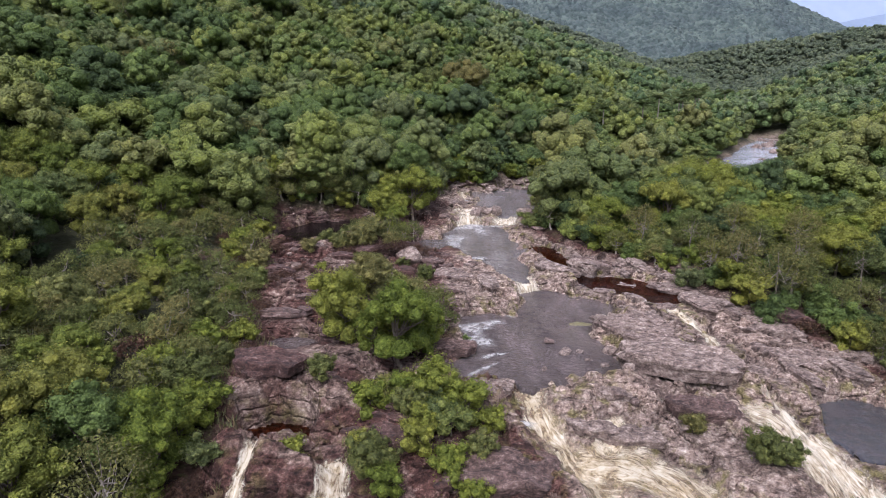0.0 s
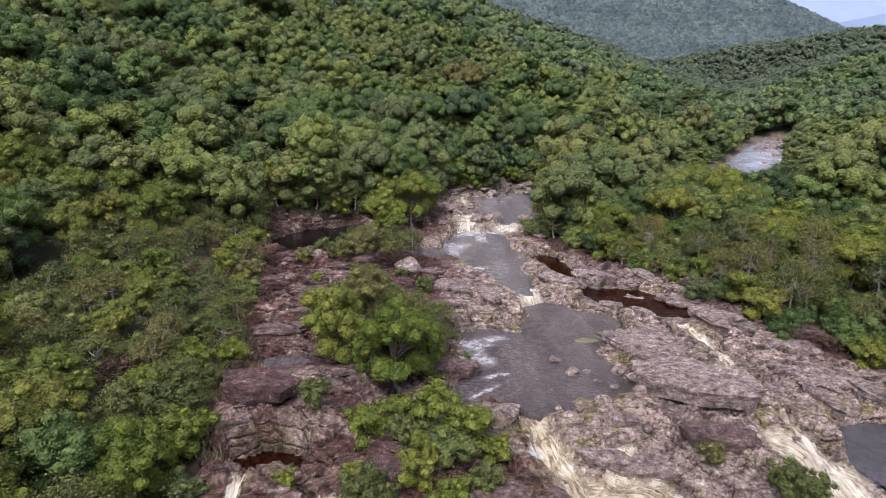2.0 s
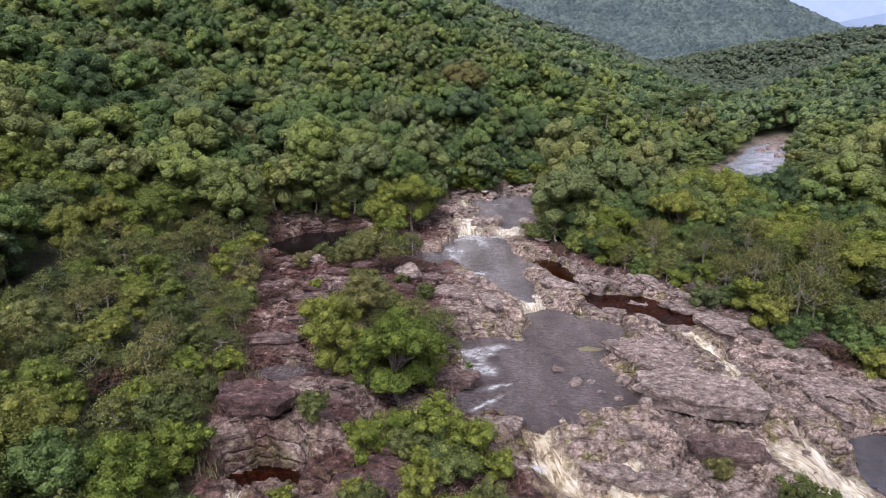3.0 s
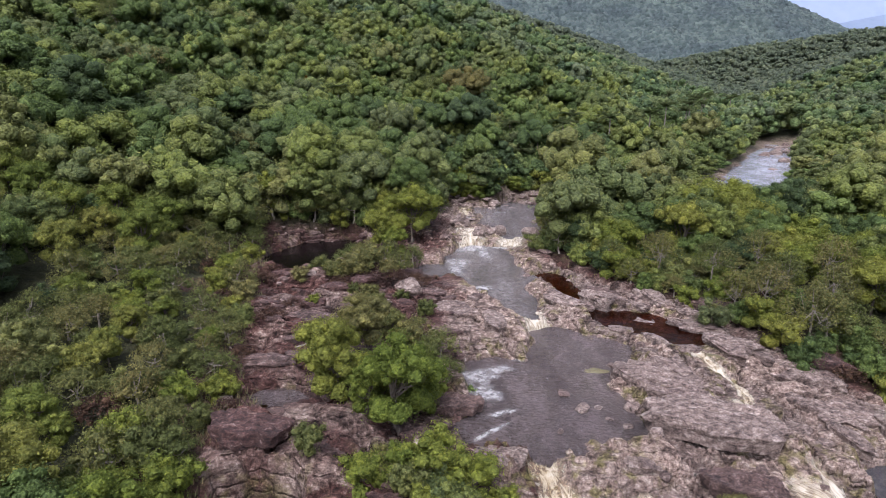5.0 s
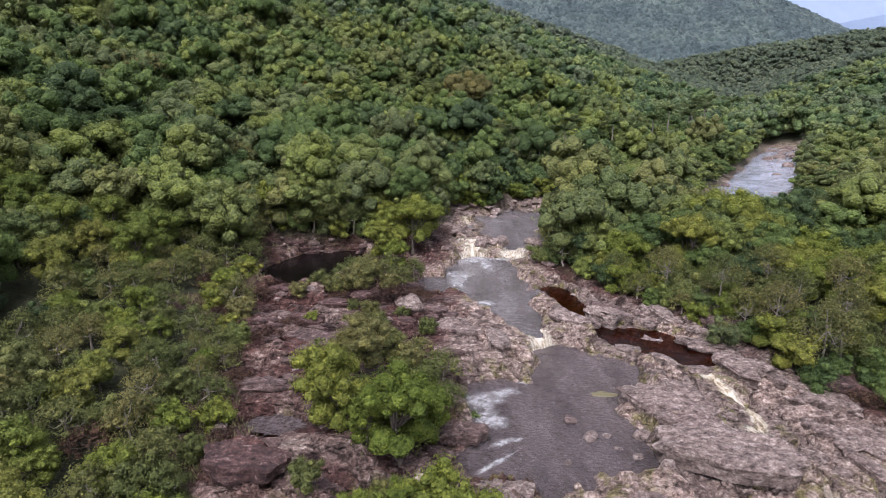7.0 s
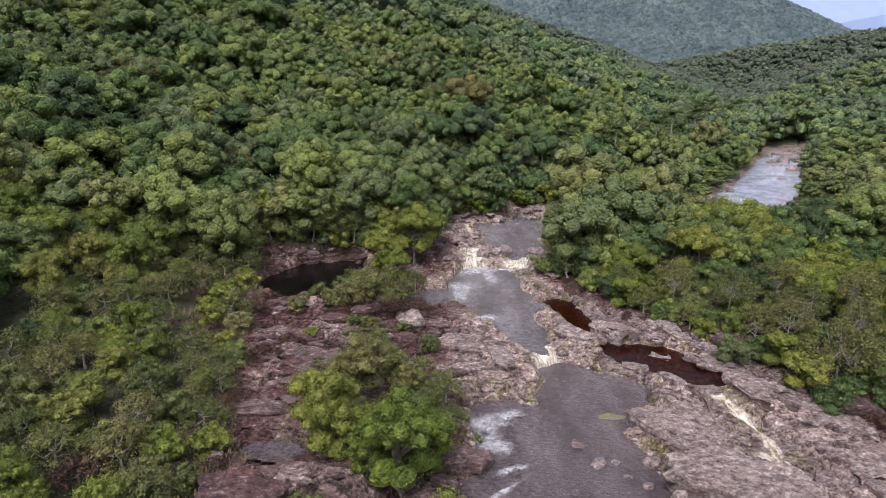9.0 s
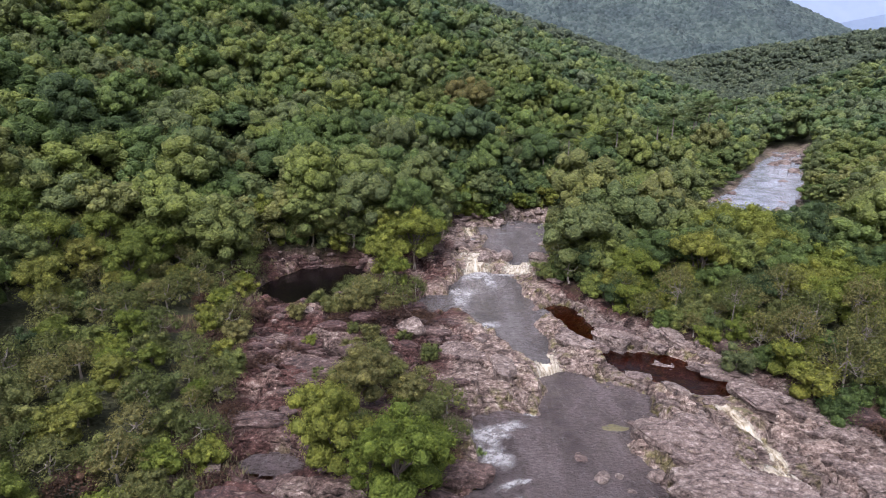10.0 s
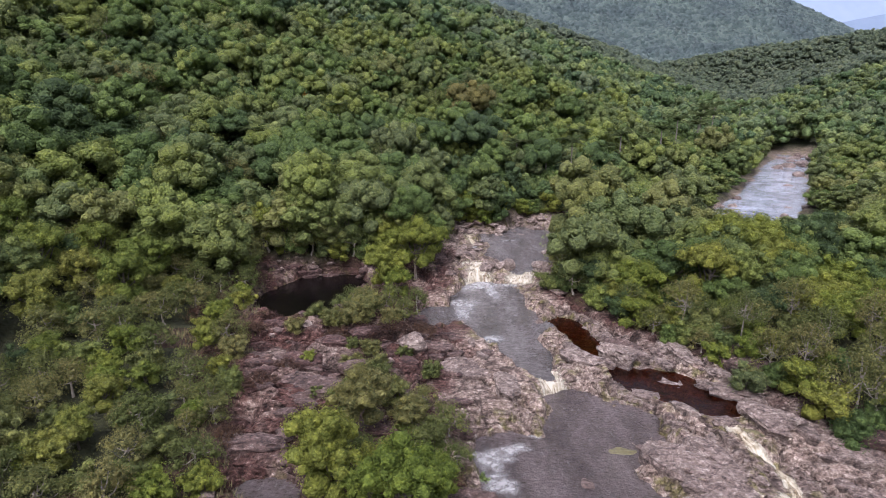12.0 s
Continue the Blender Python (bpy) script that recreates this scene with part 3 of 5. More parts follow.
# ---- water ----
def pool(name, level, parts, mat, label):
    reach = [(q[0], q[1], p[0], p[0]) for p in parts if len(p) == 2 for q in p[1]] + [p for p in parts if len(p) > 2]
    x0, x1 = min(p[0] - max(p[2:4]) for p in reach) - 2, max(p[0] + max(p[2:4]) for p in reach) + 2
    y0, y1 = min(p[1] - max(p[2:4]) for p in reach) - 2, max(p[1] + max(p[2:4]) for p in reach) + 2
    step = max(0.26, (x1 - x0) / 90)
    xs, ys = np.arange(x0, x1, step), np.arange(y0, y1, step)
    X, Y = np.meshgrid(xs, ys)
    b = pool_mask(X, Y, parts)
    keep = b > -0.12
    keep &= ground(X, Y) < level + 0.5
    f = grid_faces(len(xs), len(ys))
    f = f[keep.ravel()[f].all(axis=1)]
    used = np.unique(f)
    back = np.zeros(X.size, int)
    back[used] = np.arange(len(used))
    Z = level + 0.02 * fbm(X * 0.8, Y * 0.8, 3, 5) - 1.1 * smooth(-0.02, -0.12, b) ** 2
    v = np.stack([X, Y, Z], axis=-1).reshape(-1, 3)[used]
    ob = link_mesh(name, v, back[f], mat, shade=True)
    tagged(ob, label, "water", kind="structure")
    return ob


POOL_LOOK = {
    "main_pool": (WATER_MAT, "rippled grey-brown river pool above a rock lip"),
    "second_pool": (BROKEN_WATER_MAT, "grey rippled river pool below a small cascade"),
    "third_pool": (BROKEN_WATER_MAT, "dark rippled river reach between boulders"),
    "far_river": (SKY_TINTED_WATER_MAT, "smooth river reach with the pale sky painted into its colour"),
    "dark_pool": (DARK_WATER_MAT, "still black pool in the shade of trees"),
    "brown_pool": (BROWN_WATER_MAT, "clear tea-brown side pool between slabs"),
    "brown_channel": (BROWN_WATER_MAT, "dark tea-brown channel along a stony bank"),
    "rock_basin": (WATER_MAT, "small grey pool in a hollow of rock"),
    "low_pool": (PLUNGE_WATER_MAT, "dark plunge pool below the rapids"),
    "shaded_basin": (BROWN_WATER_MAT, "dark basin above small waterfalls"),
}
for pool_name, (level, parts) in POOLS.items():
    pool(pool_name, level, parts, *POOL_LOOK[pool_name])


def along_path(pts, step):
    """Points and cross directions at even steps on a smoothed path."""
    p = np.array(pts, float)
    for _ in range(3):
        q = np.empty((2 * len(p), 2))
        q[0], q[-1] = p[0], p[-1]
        q[1:-1:2], q[2:-1:2] = 0.75 * p[:-1] + 0.25 * p[1:], 0.25 * p[:-1] + 0.75 * p[1:]
        p = q
    d = np.concatenate([[0], np.cumsum(np.hypot(*np.diff(p, axis=0).T))])
    s = np.linspace(0, d[-1], max(4, int(d[-1] / step)))
    c = np.stack([np.interp(s, d, p[:, 0]), np.interp(s, d, p[:, 1])], axis=1)
    t = np.gradient(c, axis=0)
    t /= np.linalg.norm(t, axis=1)[:, None]
    return c, np.stack([t[:, 1], -t[:, 0]], axis=1), s


def stream(name, pts, half, foam, seed):
    c, side, s = along_path(pts, 0.22)
    u = np.linspace(-1, 1, max(7, int(half * 9)))
    wide = half * 1.25 * (1 + 0.35 * gnoise(s * 0.6, s * 0 + seed, 51))[:, None] * u[None, :]
    X, Y = c[:, :1] + side[:, :1] * wide, c[:, 1:] + side[:, 1:] * wide
    near = [ground(X + a, Y + b) for a, b in ((0, 0), (0.3, 0), (-0.3, 0), (0, 0.3), (0, -0.3))]
    G = 0.5 * sum(near) / 5 + 0.5 * np.max(near, axis=0)
    mid = ground(c[:, 0], c[:, 1])
    run = np.convolve(np.pad(mid, 4, mode='edge'), np.ones(9) / 9, 'valid')
    Z = np.maximum(G * 0.8 + run[:, None] * 0.2, run[:, None] - 0.6) + 0.15 * (1 - np.abs(u[None, :]) ** 3) + 0.06 * fbm(X * 1.6, Y * 1.6, 3, 60 + seed) - 0.10 * np.abs(u[None, :]) ** 4
    key = round(foam, 2)
    if key not in FOAM_MATS:
        FOAM_MATS[key] = make_foam_material("white_water", foam)
    ob = link_mesh(name, np.stack([X, Y, Z], axis=-1).reshape(-1, 3), grid_faces(len(u), len(s)), FOAM_MATS[key], shade=True)
    ends = 0.9 * (1 - smooth(0, 1.3, s)) + 0.5 * (1 - smooth(0, 0.8, s[-1] - s))
    flow = np.stack([wide + 13.0 * seed, np.repeat(s[:, None], len(u), 1), 0.26 - 0.85 * np.abs(u[None, :]) ** 2 + wide * 0 - ends[:, None]], axis=-1).reshape(-1, 3)
    point_colour(ob.data, "flow", flow)
    tagged(ob, {"cascade": "cream-white foaming rapids over stepped rock", "chute": "narrow chute of white water through slabs", "waterfall": "small cream waterfall over a dark ledge"}[name], "rapids", kind="structure")


for k, (name, pts, half, _, foam) in enumerate(CHANNELS):
    stream(name, pts, half, foam, k)


# ---- foam and boulders ----
def make_still_foam():
    m, n, l, p = material("still_foam")
    t = texture(n, l, 1.5, 9, None, 0.7)
    l.new(ramp(n, l, t, [(0.35, (0.36, 0.34, 0.32)), (0.6, (0.60, 0.58, 0.56))]), p.inputs["Base Color"])
    p.inputs["Roughness"].default_value = 0.7
    rim = n.new("ShaderNodeMath")
    rim.operation = 'MULTIPLY_ADD'
    l.new(t, rim.inputs[0])
    rim.inputs[1].default_value = 1.2
    l.new(attribute(n, "inner").outputs["Fac"], rim.inputs[2])
    hole = ramp(n, l, rim.outputs[0], [(0.45, (0.0,)), (0.95, (0.5,))])
    l.new(hole, p.inputs["Alpha"])
    bumped(n, l, t, 0.6, 0.05, p)
    return m


STILL_FOAM_MAT = make_still_foam()
FOAM_PATCHES = [  # x, y, half-length, half-width, turn, level
    (2.7, 51.8, 2.0, 1.9, 20, 0.0), (3.2, 49.0, 1.9, 1.5, -30, 0.0), (4.6, 53.2, 1.8, 0.9, 10, 0.0), (4.2, 46.0, 1.6, 0.45, 25, 0.0), (6.5, 54.9, 0.7, 0.35, -20, 0.0),
    (2.9, 43.2, 2.2, 0.35, 40, 0.0), (5.4, 36.8, 1.3, 0.5, -10, -0.8), (1.8, 82.5, 2.2, 2.6, 0, 1.0), (3.4, 88.8, 2.6, 1.4, 15, 1.0),
    (8.6, 90.4, 3.6, 1.8, -5, 1.0), (4.6, 90.2, 3.0, 2.0, 10, 1.0), (1.4, 79.4, 1.2, 2.2, 10, 1.0), (9.8, 110.5, 4.0, 0.5, 20, 2.0), (4.0, 106.5, 0.9, 2.0, 0, 2.0), (33.0, 45.6, 1.7, 0.6, -10, -3.4), 
    (5.6, 87.0, 1.2, 3.0, 8, 1.0), (4.4, 72.0, 1.6, 1.2, 0, 1.0),
]
for cx, cy, rx, ry, turn, level in FOAM_PATCHES:
    a = np.linspace(0, 2 * np.pi, 40, endpoint=False)
    ring = 1 + 0.5 * fbm(np.cos(a) * 1.7 + cx, np.sin(a) * 1.7 + cy, 3, 71)
    c, s = math.cos(radians(turn)), math.sin(radians(turn))
    px, py = np.cos(a) * rx * ring, np.sin(a) * ry * ring
    rings = [np.stack([cx + q * (px * c - py * s), cy + q * (px * s + py * c), np.full(40, level + hz)], axis=1) for q, hz in ((1.0, 0.005), (0.93, 0.05), (0.5, 0.06))]
    v = np.concatenate(rings + [np.array([[cx, cy, level + 0.07]])])
    f = [[r * 40 + k, r * 40 + (k + 1) % 40, (r + 1) * 40 + (k + 1) % 40, (r + 1) * 40 + k] for r in range(2) for k in range(40)] + [[80 + k, 80 + (k + 1) % 40, 120] for k in range(40)]
    raft = link_mesh("foam_patch", v, f, STILL_FOAM_MAT, shade=True)
    point_value(raft.data, "inner", np.repeat([-0.35, -0.15, 0.22, 0.3], [40, 40, 40, 1]))
    tagged(raft, "white foam raft drifting on the dark pool", "foam", group="foam on the pools")


def boulder_mesh(seed, flat):
    v, f = ICO[3]
    r = np.random.default_rng(seed)
    v = v.copy()
    for _ in range(16):  # cleaved faces
        d = r.normal(size=3)
        d /= np.linalg.norm(d)
        h = r.uniform(0.5, 0.85)
        over = np.maximum(v @ d - h, 0)
        v -= over[:, None] * d * 0.85
    v *= 1 + 0.10 * fbm(v[:, 0] * 2 + seed, v[:, 1] * 2 + v[:, 2] * 1.3, 3, seed)[:, None]
    v *= np.array([1.0, 0.72, flat])
    me = bpy.data.meshes.new("boulder")
    me.from_pydata(v.tolist(), [], f.tolist())
    me.materials.append(BOULDER_MAT)
    return me


BOULDERS = [boulder_mesh(100 + k, (0.42, 0.5, 0.6, 0.35, 0.7)[k % 5]) for k in range(10)]


def boulder(x, y, size, turn, k, sink=0.25, z=None):
    ob = new("boulder", BOULDERS[k % len(BOULDERS)])
    base = ground_at(x, y) if z is None else z
    ob.matrix_world = pose(x, y, base + size * 0.45 * (1 - 2 * sink), 0, 0, turn) @ Matrix.Diagonal((size, size, size, 1))
    return tagged(ob, "rounded grey-pink boulder resting on the river bed", "boulder", group="boulders along the river")


for x, y, size in ((10.3, 46.4, 0.95), (9.4, 48.8, 0.75), (11.6, 46.8, 0.5), (11.9, 45.2, 0.45), (14.2, 46.6, 0.9), (12.9, 39.4, 0.9), (3.3, 66.2, 0.9), (5.6, 94.6, 1.5), (8.2, 95.0, 1.9), (13.0, 95.2, 1.7), (2.0, 98.5, 1.6), (6.8, 95.4, 0.8), (12.2, 93.0, 0.9),
                   (8.0, 43.5, 0.4), (13.0, 44.2, 0.6), (0.2, 90.5, 1.2), (15.6, 103.5, 1.9), (12.5, 88.0, 1.6), (14.0, 84.5, 1.5), (33.0, 53.0, 1.6), (30.5, 48.0, 1.5), (-3.8, 67.0, 1.8), (66, 128, 1.6), (74, 134, 1.8), (72, 137, 1.3), (88, 166, 2.2), (101, 184, 2.6), (104, 200, 2.4), (109, 203, 2.8), (112, 210, 2.2), (116, 208, 3.0), (118, 218, 2.6), (121, 216, 2.4), (123, 226, 2.8), (127, 222, 2.4), (114, 204, 1.8), (128, 232, 2.6), (119, 226, 2.0), (63, 141, 1.4), (61, 138, 1.6), (66, 147, 1.5), (58, 137, 1.2)):
    boulder(x, y, size, RNG.uniform(0, 360), int(RNG.integers(10)), z=max(ground_at(x, y), -0.1) if 40 < y < 50 and 5 < x < 15 else None)
for _ in range(195):
    zone = RNG.random()
    if zone < 0.45:
        q = RNG.random()
        x, y, size = 13.0 + 16 * q + RNG.normal(0, 1.3), 77 - 20 * q + RNG.normal(0, 1.3), RNG.uniform(0.2, 0.75)
    elif zone < 0.58:
        x, y, size = RNG.uniform(2, 20), RNG.uniform(92, 121), RNG.uniform(0.5, 1.5)
    elif zone < 0.7:
        x, y, size = RNG.uniform(-20, -4), RNG.uniform(36, 76), RNG.uniform(0.3, 1.0)
    elif zone < 0.9:
        x, y, size = RNG.uniform(12, 40), RNG.uniform(36, 58), RNG.uniform(0.25, 0.8)
    else:
        x, y, size = RNG.uniform(28, 60), RNG.uniform(121, 132), RNG.uniform(0.6, 1.5)
    boulder(x, y, size, RNG.uniform(0, 360) if zone > 0.45 else 113 + RNG.normal(0, 25), int(RNG.integers(10)), 0.35)


def slab_mesh(seed, mat):
    """A bedded slab: ragged outline, undercut foot, slightly domed and stepped top."""
    r = np.random.default_rng(seed)
    n = 13
    a = np.sort((np.arange(n) + r.uniform(-0.35, 0.35, n)) * 2 * np.pi / n)
    rad = r.uniform(0.78, 1.12, n)
    ring = np.stack([np.cos(a) * rad, np.sin(a) * rad * 0.48], axis=1)
    vs = []
    for q, z, j in ((0.86, -0.45, 0.02), (0.90, -0.10, 0.03), (1.0, 0.02, 0.03), (0.98, 0.11, 0.02), (0.86, 0.15, 0.03), (0.82, 0.20, 0.02), (0.42, 0.25, 0.03)):
        shift = r.normal(0, j, (n, 3))
        vs.append(np.concatenate([ring * q, np.full((n, 1), z)], axis=1) + shift)
    v = np.concatenate(vs + [np.array([[0, 0, 0.26]])])
    f = [[k * n + j, k * n + (j + 1) % n, (k + 1) * n + (j + 1) % n, (k + 1) * n + j] for k in range(6) for j in range(n)] + [[6 * n + j, 6 * n + (j + 1) % n, 7 * n] for j in range(n)]
    me = bpy.data.meshes.new("flat_rock")
    me.from_pydata(v.tolist(), [], f)
    me.materials.append(mat)
    return me


for _ in range(70):
    x = RNG.uniform(1, 32)
    boulder(x, 114.0 + 0.2 * max(x - 10, 0) + RNG.uniform(0, 4.0 if x < 11 else 10.0), RNG.uniform(0.6, 1.6), RNG.uniform(0, 360), int(RNG.integers(10)), 0.3)
for _ in range(16):
    boulder(RNG.uniform(-25, -8), RNG.uniform(94.0, 95.5), RNG.uniform(0.4, 0.9), RNG.uniform(0, 360), int(RNG.integers(10)), 0.3)
SLABS = [slab_mesh(400 + k, WASHED_MAT) for k in range(8)]
PLUM_SLABS = [slab_mesh(420 + k, PLUM_MAT) for k in range(8)]


def block_mesh(seed, mat):
    """A block of bedrock: ragged outline, steep broken flanks, a lumpy top with shallow ledges."""
    r = np.random.default_rng(seed)
    n = 44
    a = np.linspace(0, 2 * np.pi, n, endpoint=False)
    q = np.concatenate([[0.93, 0.97, 1.0, 1.01, 0.99, 0.96], np.linspace(0.90, 0.08, 13)])
    z = np.concatenate([[-0.45, -0.15, 0.0, 0.10, 0.17, 0.21], 0.23 + 0.06 * np.linspace(0, 1, 13)])
    cx, cy = np.cos(a), np.sin(a)
    square = 1 / np.maximum(np.abs(cx), np.abs(cy)) ** 0.55
    rag = square * (0.92 + 0.30 * fbm(cx * 1.6 + seed, cy * 1.6, 4, seed))
    X, Y = q[:, None] * (rag * cx)[None, :], q[:, None] * (rag * cy * 0.50)[None, :]
    lump = fbm(X * 2.2 + seed, Y * 3.6, 5, seed + 3)
    step = np.floor((0.5 + lump) * 5) / 5
    top = smooth(0.02, 0.2, z)[:, None]
    Z = z[:, None] + top * (0.10 * lump + 0.12 * (step - 0.5)) - 0.20 * top * np.maximum(0, X * math.cos(seed) + Y * math.sin(seed))
    side = (1 - top) * 0.07 * gnoise(a[None, :] * 5 + 0 * Z, Z * 9, seed + 5)
    X, Y = X * (1 + side), Y * (1 + side)
    v = np.concatenate([np.stack([X, Y, Z], axis=-1).reshape(-1, 3), [[0, 0, float(Z[-1].mean())]]])
    m = len(q)
    f = [[k * n + j, k * n + (j + 1) % n, (k + 1) * n + (j + 1) % n, (k + 1) * n + j] for k in range(m - 1) for j in range(n)] + [[(m - 1) * n + j, (m - 1) * n + (j + 1) % n, m * n] for j in range(n)]
    me = bpy.data.meshes.new("bedrock_block")
    me.from_pydata(v.tolist(), [], f)
    me.materials.append(mat)
    return me


BLOCKS = [block_mesh(500 + k, WASHED_MAT) for k in range(7)]
PLUM_BLOCKS = [block_mesh(520 + k, PLUM_MAT) for k in range(4)]


def block(k, x, y, size, turn, thick, plum):
    kinds = PLUM_BLOCKS if plum else BLOCKS
    ob = new("bedrock_block", kinds[k % len(kinds)])
    ob.matrix_world = pose(x, y, ground_at(x, y) + 0.05 * thick * size, RNG.normal(0, 2), RNG.normal(0, 2), turn) @ Matrix.Diagonal((size, size, thick * size, 1))
    tagged(ob, "plum-red block of weathered bedrock" if plum else "grey-pink block of weathered bedrock with broken flanks", "rock", group="bedrock blocks of the river bed")


BIG_SLABS = [  # x, y, half-length, turn, thickness, plum-coloured
    (19.0, 43.4, 5.0, -20, 0.42, False), (18.6, 38.0, 2.6, -12, 0.55, True), (12.8, 36.4, 2.6, -8, 0.45, False), (30.6, 54.2, 4.0, -24, 0.35, False),
    (31.7, 49.2, 3.6, -22, 0.4, False), (36.1, 50.0, 3.2, -20, 0.45, False), (17.2, 49.8, 3.6, -30, 0.32, False), (10.4, 36.6, 1.8, -10, 0.5, False),
    (3.3, 40.2, 2.1, -6, 0.5, False), (12.6, 39.6, 1.3, -15, 0.7, False), (28.6, 63.8, 3.4, -28, 0.35, True), (21.9, 57.4, 2.4, -32, 0.35, False),
    (16.6, 53.6, 3.4, -35, 0.3, False), (10.8, 62.4, 2.6, -40, 0.3, False), (3.3, 32.6, 4.2, -10, 0.45, True), (-2.8, 34.6, 2.4, 6, 0.5, True),
    (2.0, 64.0, 3.6, -20, 0.3, False), (17.8, 46.8, 2.6, -24, 0.3, False), (33.4, 54.6, 3.0, -22, 0.4, True), (20.6, 34.0, 2.2, -10, 0.5, False),
    (0.6, 46.2, 2.2, -8, 0.55, True), (26.2, 48.4, 2.8, -48, 0.35, False), (28.0, 57.6, 2.8, -30, 0.35, False), (24.6, 61.6, 2.4, -32, 0.35, False),
    (-12.6, 60.0, 3.2, -10, 0.4, True), (-8.0, 63.6, 2.6, 8, 0.45, True), (-13.0, 41.0, 3.0, -12, 0.5, True), (-8.6, 40.4, 2.6, 10, 0.5, True),
    # Last block is plum instead of grey, standing in for dark water and shade.
    (-15.0, 66.0, 2.6, -5, 0.5, True), (12.4, 66.0, 2.4, -42, 0.3, False), (17.8, 69.6, 2.2, -45, 0.35, True),
]


def slab(x, y, size, turn, tip, left):
    ob = new("flat_rock", (PLUM_SLABS if left else SLABS)[int(RNG.integers(8))])
    ob.matrix_world = pose(x, y, ground_at(x, y) + 0.06 * size, tip, RNG.normal(0, 3), turn) @ Matrix.Diagonal((size, size * RNG.uniform(0.8, 1.25), size * RNG.uniform(0.65, 1.0), 1))
    tagged(ob, "plum-brown bedded flat rock with broken edges" if left else "grey-pink bedded flat rock with broken edges", "rock", group="flat rocks of the river bed")


for _ in range(270):
    x, y = RNG.uniform(-19, 38), RNG.uniform(31, 76)
    wet = max(float(pool_mask(np.array([x]), np.array([y]), parts)[0]) for level, parts in POOLS.values())
    if rockiness(np.array([x]), np.array([y]))[0] < 1.0 or wet > -0.1 or min(abs(float(to_line(np.array([x]), np.array([y]), pts)[0])) - half for _, pts, half, _, _ in CHANNELS) < 1.7:
        continue
    left = x + 3 * RNG.random() < 1 or (y < 44 and x < 7)
    slab(x, y, 0.6 + (2.3 if y > 44 else 1.4) * RNG.random() ** 2, (-14 if left else -67) + RNG.normal(0, 14), RNG.normal(-3, 4), left)
for _ in range(130):
    x, y = RNG.uniform(-20, 1), RNG.uniform(34, 76)
    if rockiness(np.array([x]), np.array([y]))[0] > 0.5 and max(float(pool_mask(np.array([x]), np.array([y]), parts)[0]) for level, parts in POOLS.values()) < -0.1:
        slab(x, y, RNG.uniform(0.4, 1.3), -14 + RNG.normal(0, 30), RNG.normal(-6, 8), True)
for x, y, size, turn in ((17.2, 60.6, 1.5, -40), (21.2, 62.8, 2.6, -35), (19.4, 61.0, 1.0, -30), (25.2, 60.6, 2.8, -30), (23.2, 58.0, 1.2, -20), (15.0, 66.6, 1.6, -35), (17.6, 67.2, 2.2, -35), (12.4, 55.5, 1.2, -8), (20.8, 59.2, 0.9, -20), (18.8, 63.8, 1.4, -30), (22.6, 56.6, 1.6, -10), (26.6, 56.2, 2.0, -30)):
    slab(x, y, size, turn, 0, False)
for x, y, size, turn, thick, left in BIG_SLABS:
    block(int(x * 3 + y), x, y, size, turn, thick * 1.1, left)
for k in range(26):
    slab(-25.0 + 0.62 * k + RNG.normal(0, 0.3), 94.0 + 0.9 * RNG.random() - 0.08 * abs(k - 13), RNG.uniform(0.7, 1.3), RNG.normal(0, 18), RNG.normal(0, 5), True)


# ---- trees ----
def tube(path, radii, sides=6):
    path = np.asarray(path, float)
    t = np.gradient(path, axis=0)
    t /= np.linalg.norm(t, axis=1)[:, None] + 1e-9
    ref = np.array([0.9, 0.3, 0.1])
    a = np.cross(t, ref)
    a /= np.linalg.norm(a, axis=1)[:, None] + 1e-9
    b = np.cross(t, a)
    ang = np.linspace(0, 2 * np.pi, sides, endpoint=False)
    v = path[:, None] + np.asarray(radii)[:, None, None] * (np.cos(ang)[None, :, None] * a[:, None] + np.sin(ang)[None, :, None] * b[:, None])
    n = len(path)
    f = [[k * sides + j, k * sides + (j + 1) % sides, (k + 1) * sides + (j + 1) % sides, (k + 1) * sides + j] for k in range(n - 1) for j in range(sides)]
    f.append([(n - 1) * sides + j for j in range(sides)])
    return v.reshape(-1, 3), f


def joined(pieces):
    vs, fs, off = [], [], 0
    for v, f in pieces:
        vs.append(v)
        fs += [[q + off for q in p] for p in f]
        off += len(v)
    return np.concatenate(vs), fs


def lobes(r, n, height, radius, base, shape):
    """Centres and radii of the clumps that make up a crown."""
    out = []
    for k in range(n):
        a = k * 2.4 + r.uniform(-0.5, 0.5)
        q = math.sqrt((k + 0.5) / n)
        rad = radius * q * 0.80
        top = base + (height - base) * (1 - shape * q ** 2.2) * r.uniform(0.9, 1.05)
        size = radius * r.uniform(0.26, 0.42)
        out.append((rad * math.cos(a), rad * math.sin(a), top - size * r.uniform(0.5, 1.0), size))
        if q > 0.5 and k % 2:
            out.append((rad * 1.02 * math.cos(a + 0.6), rad * 1.02 * math.sin(a + 0.6), base + (top - base) * r.uniform(0.1, 0.5), size * 0.9))
    return out


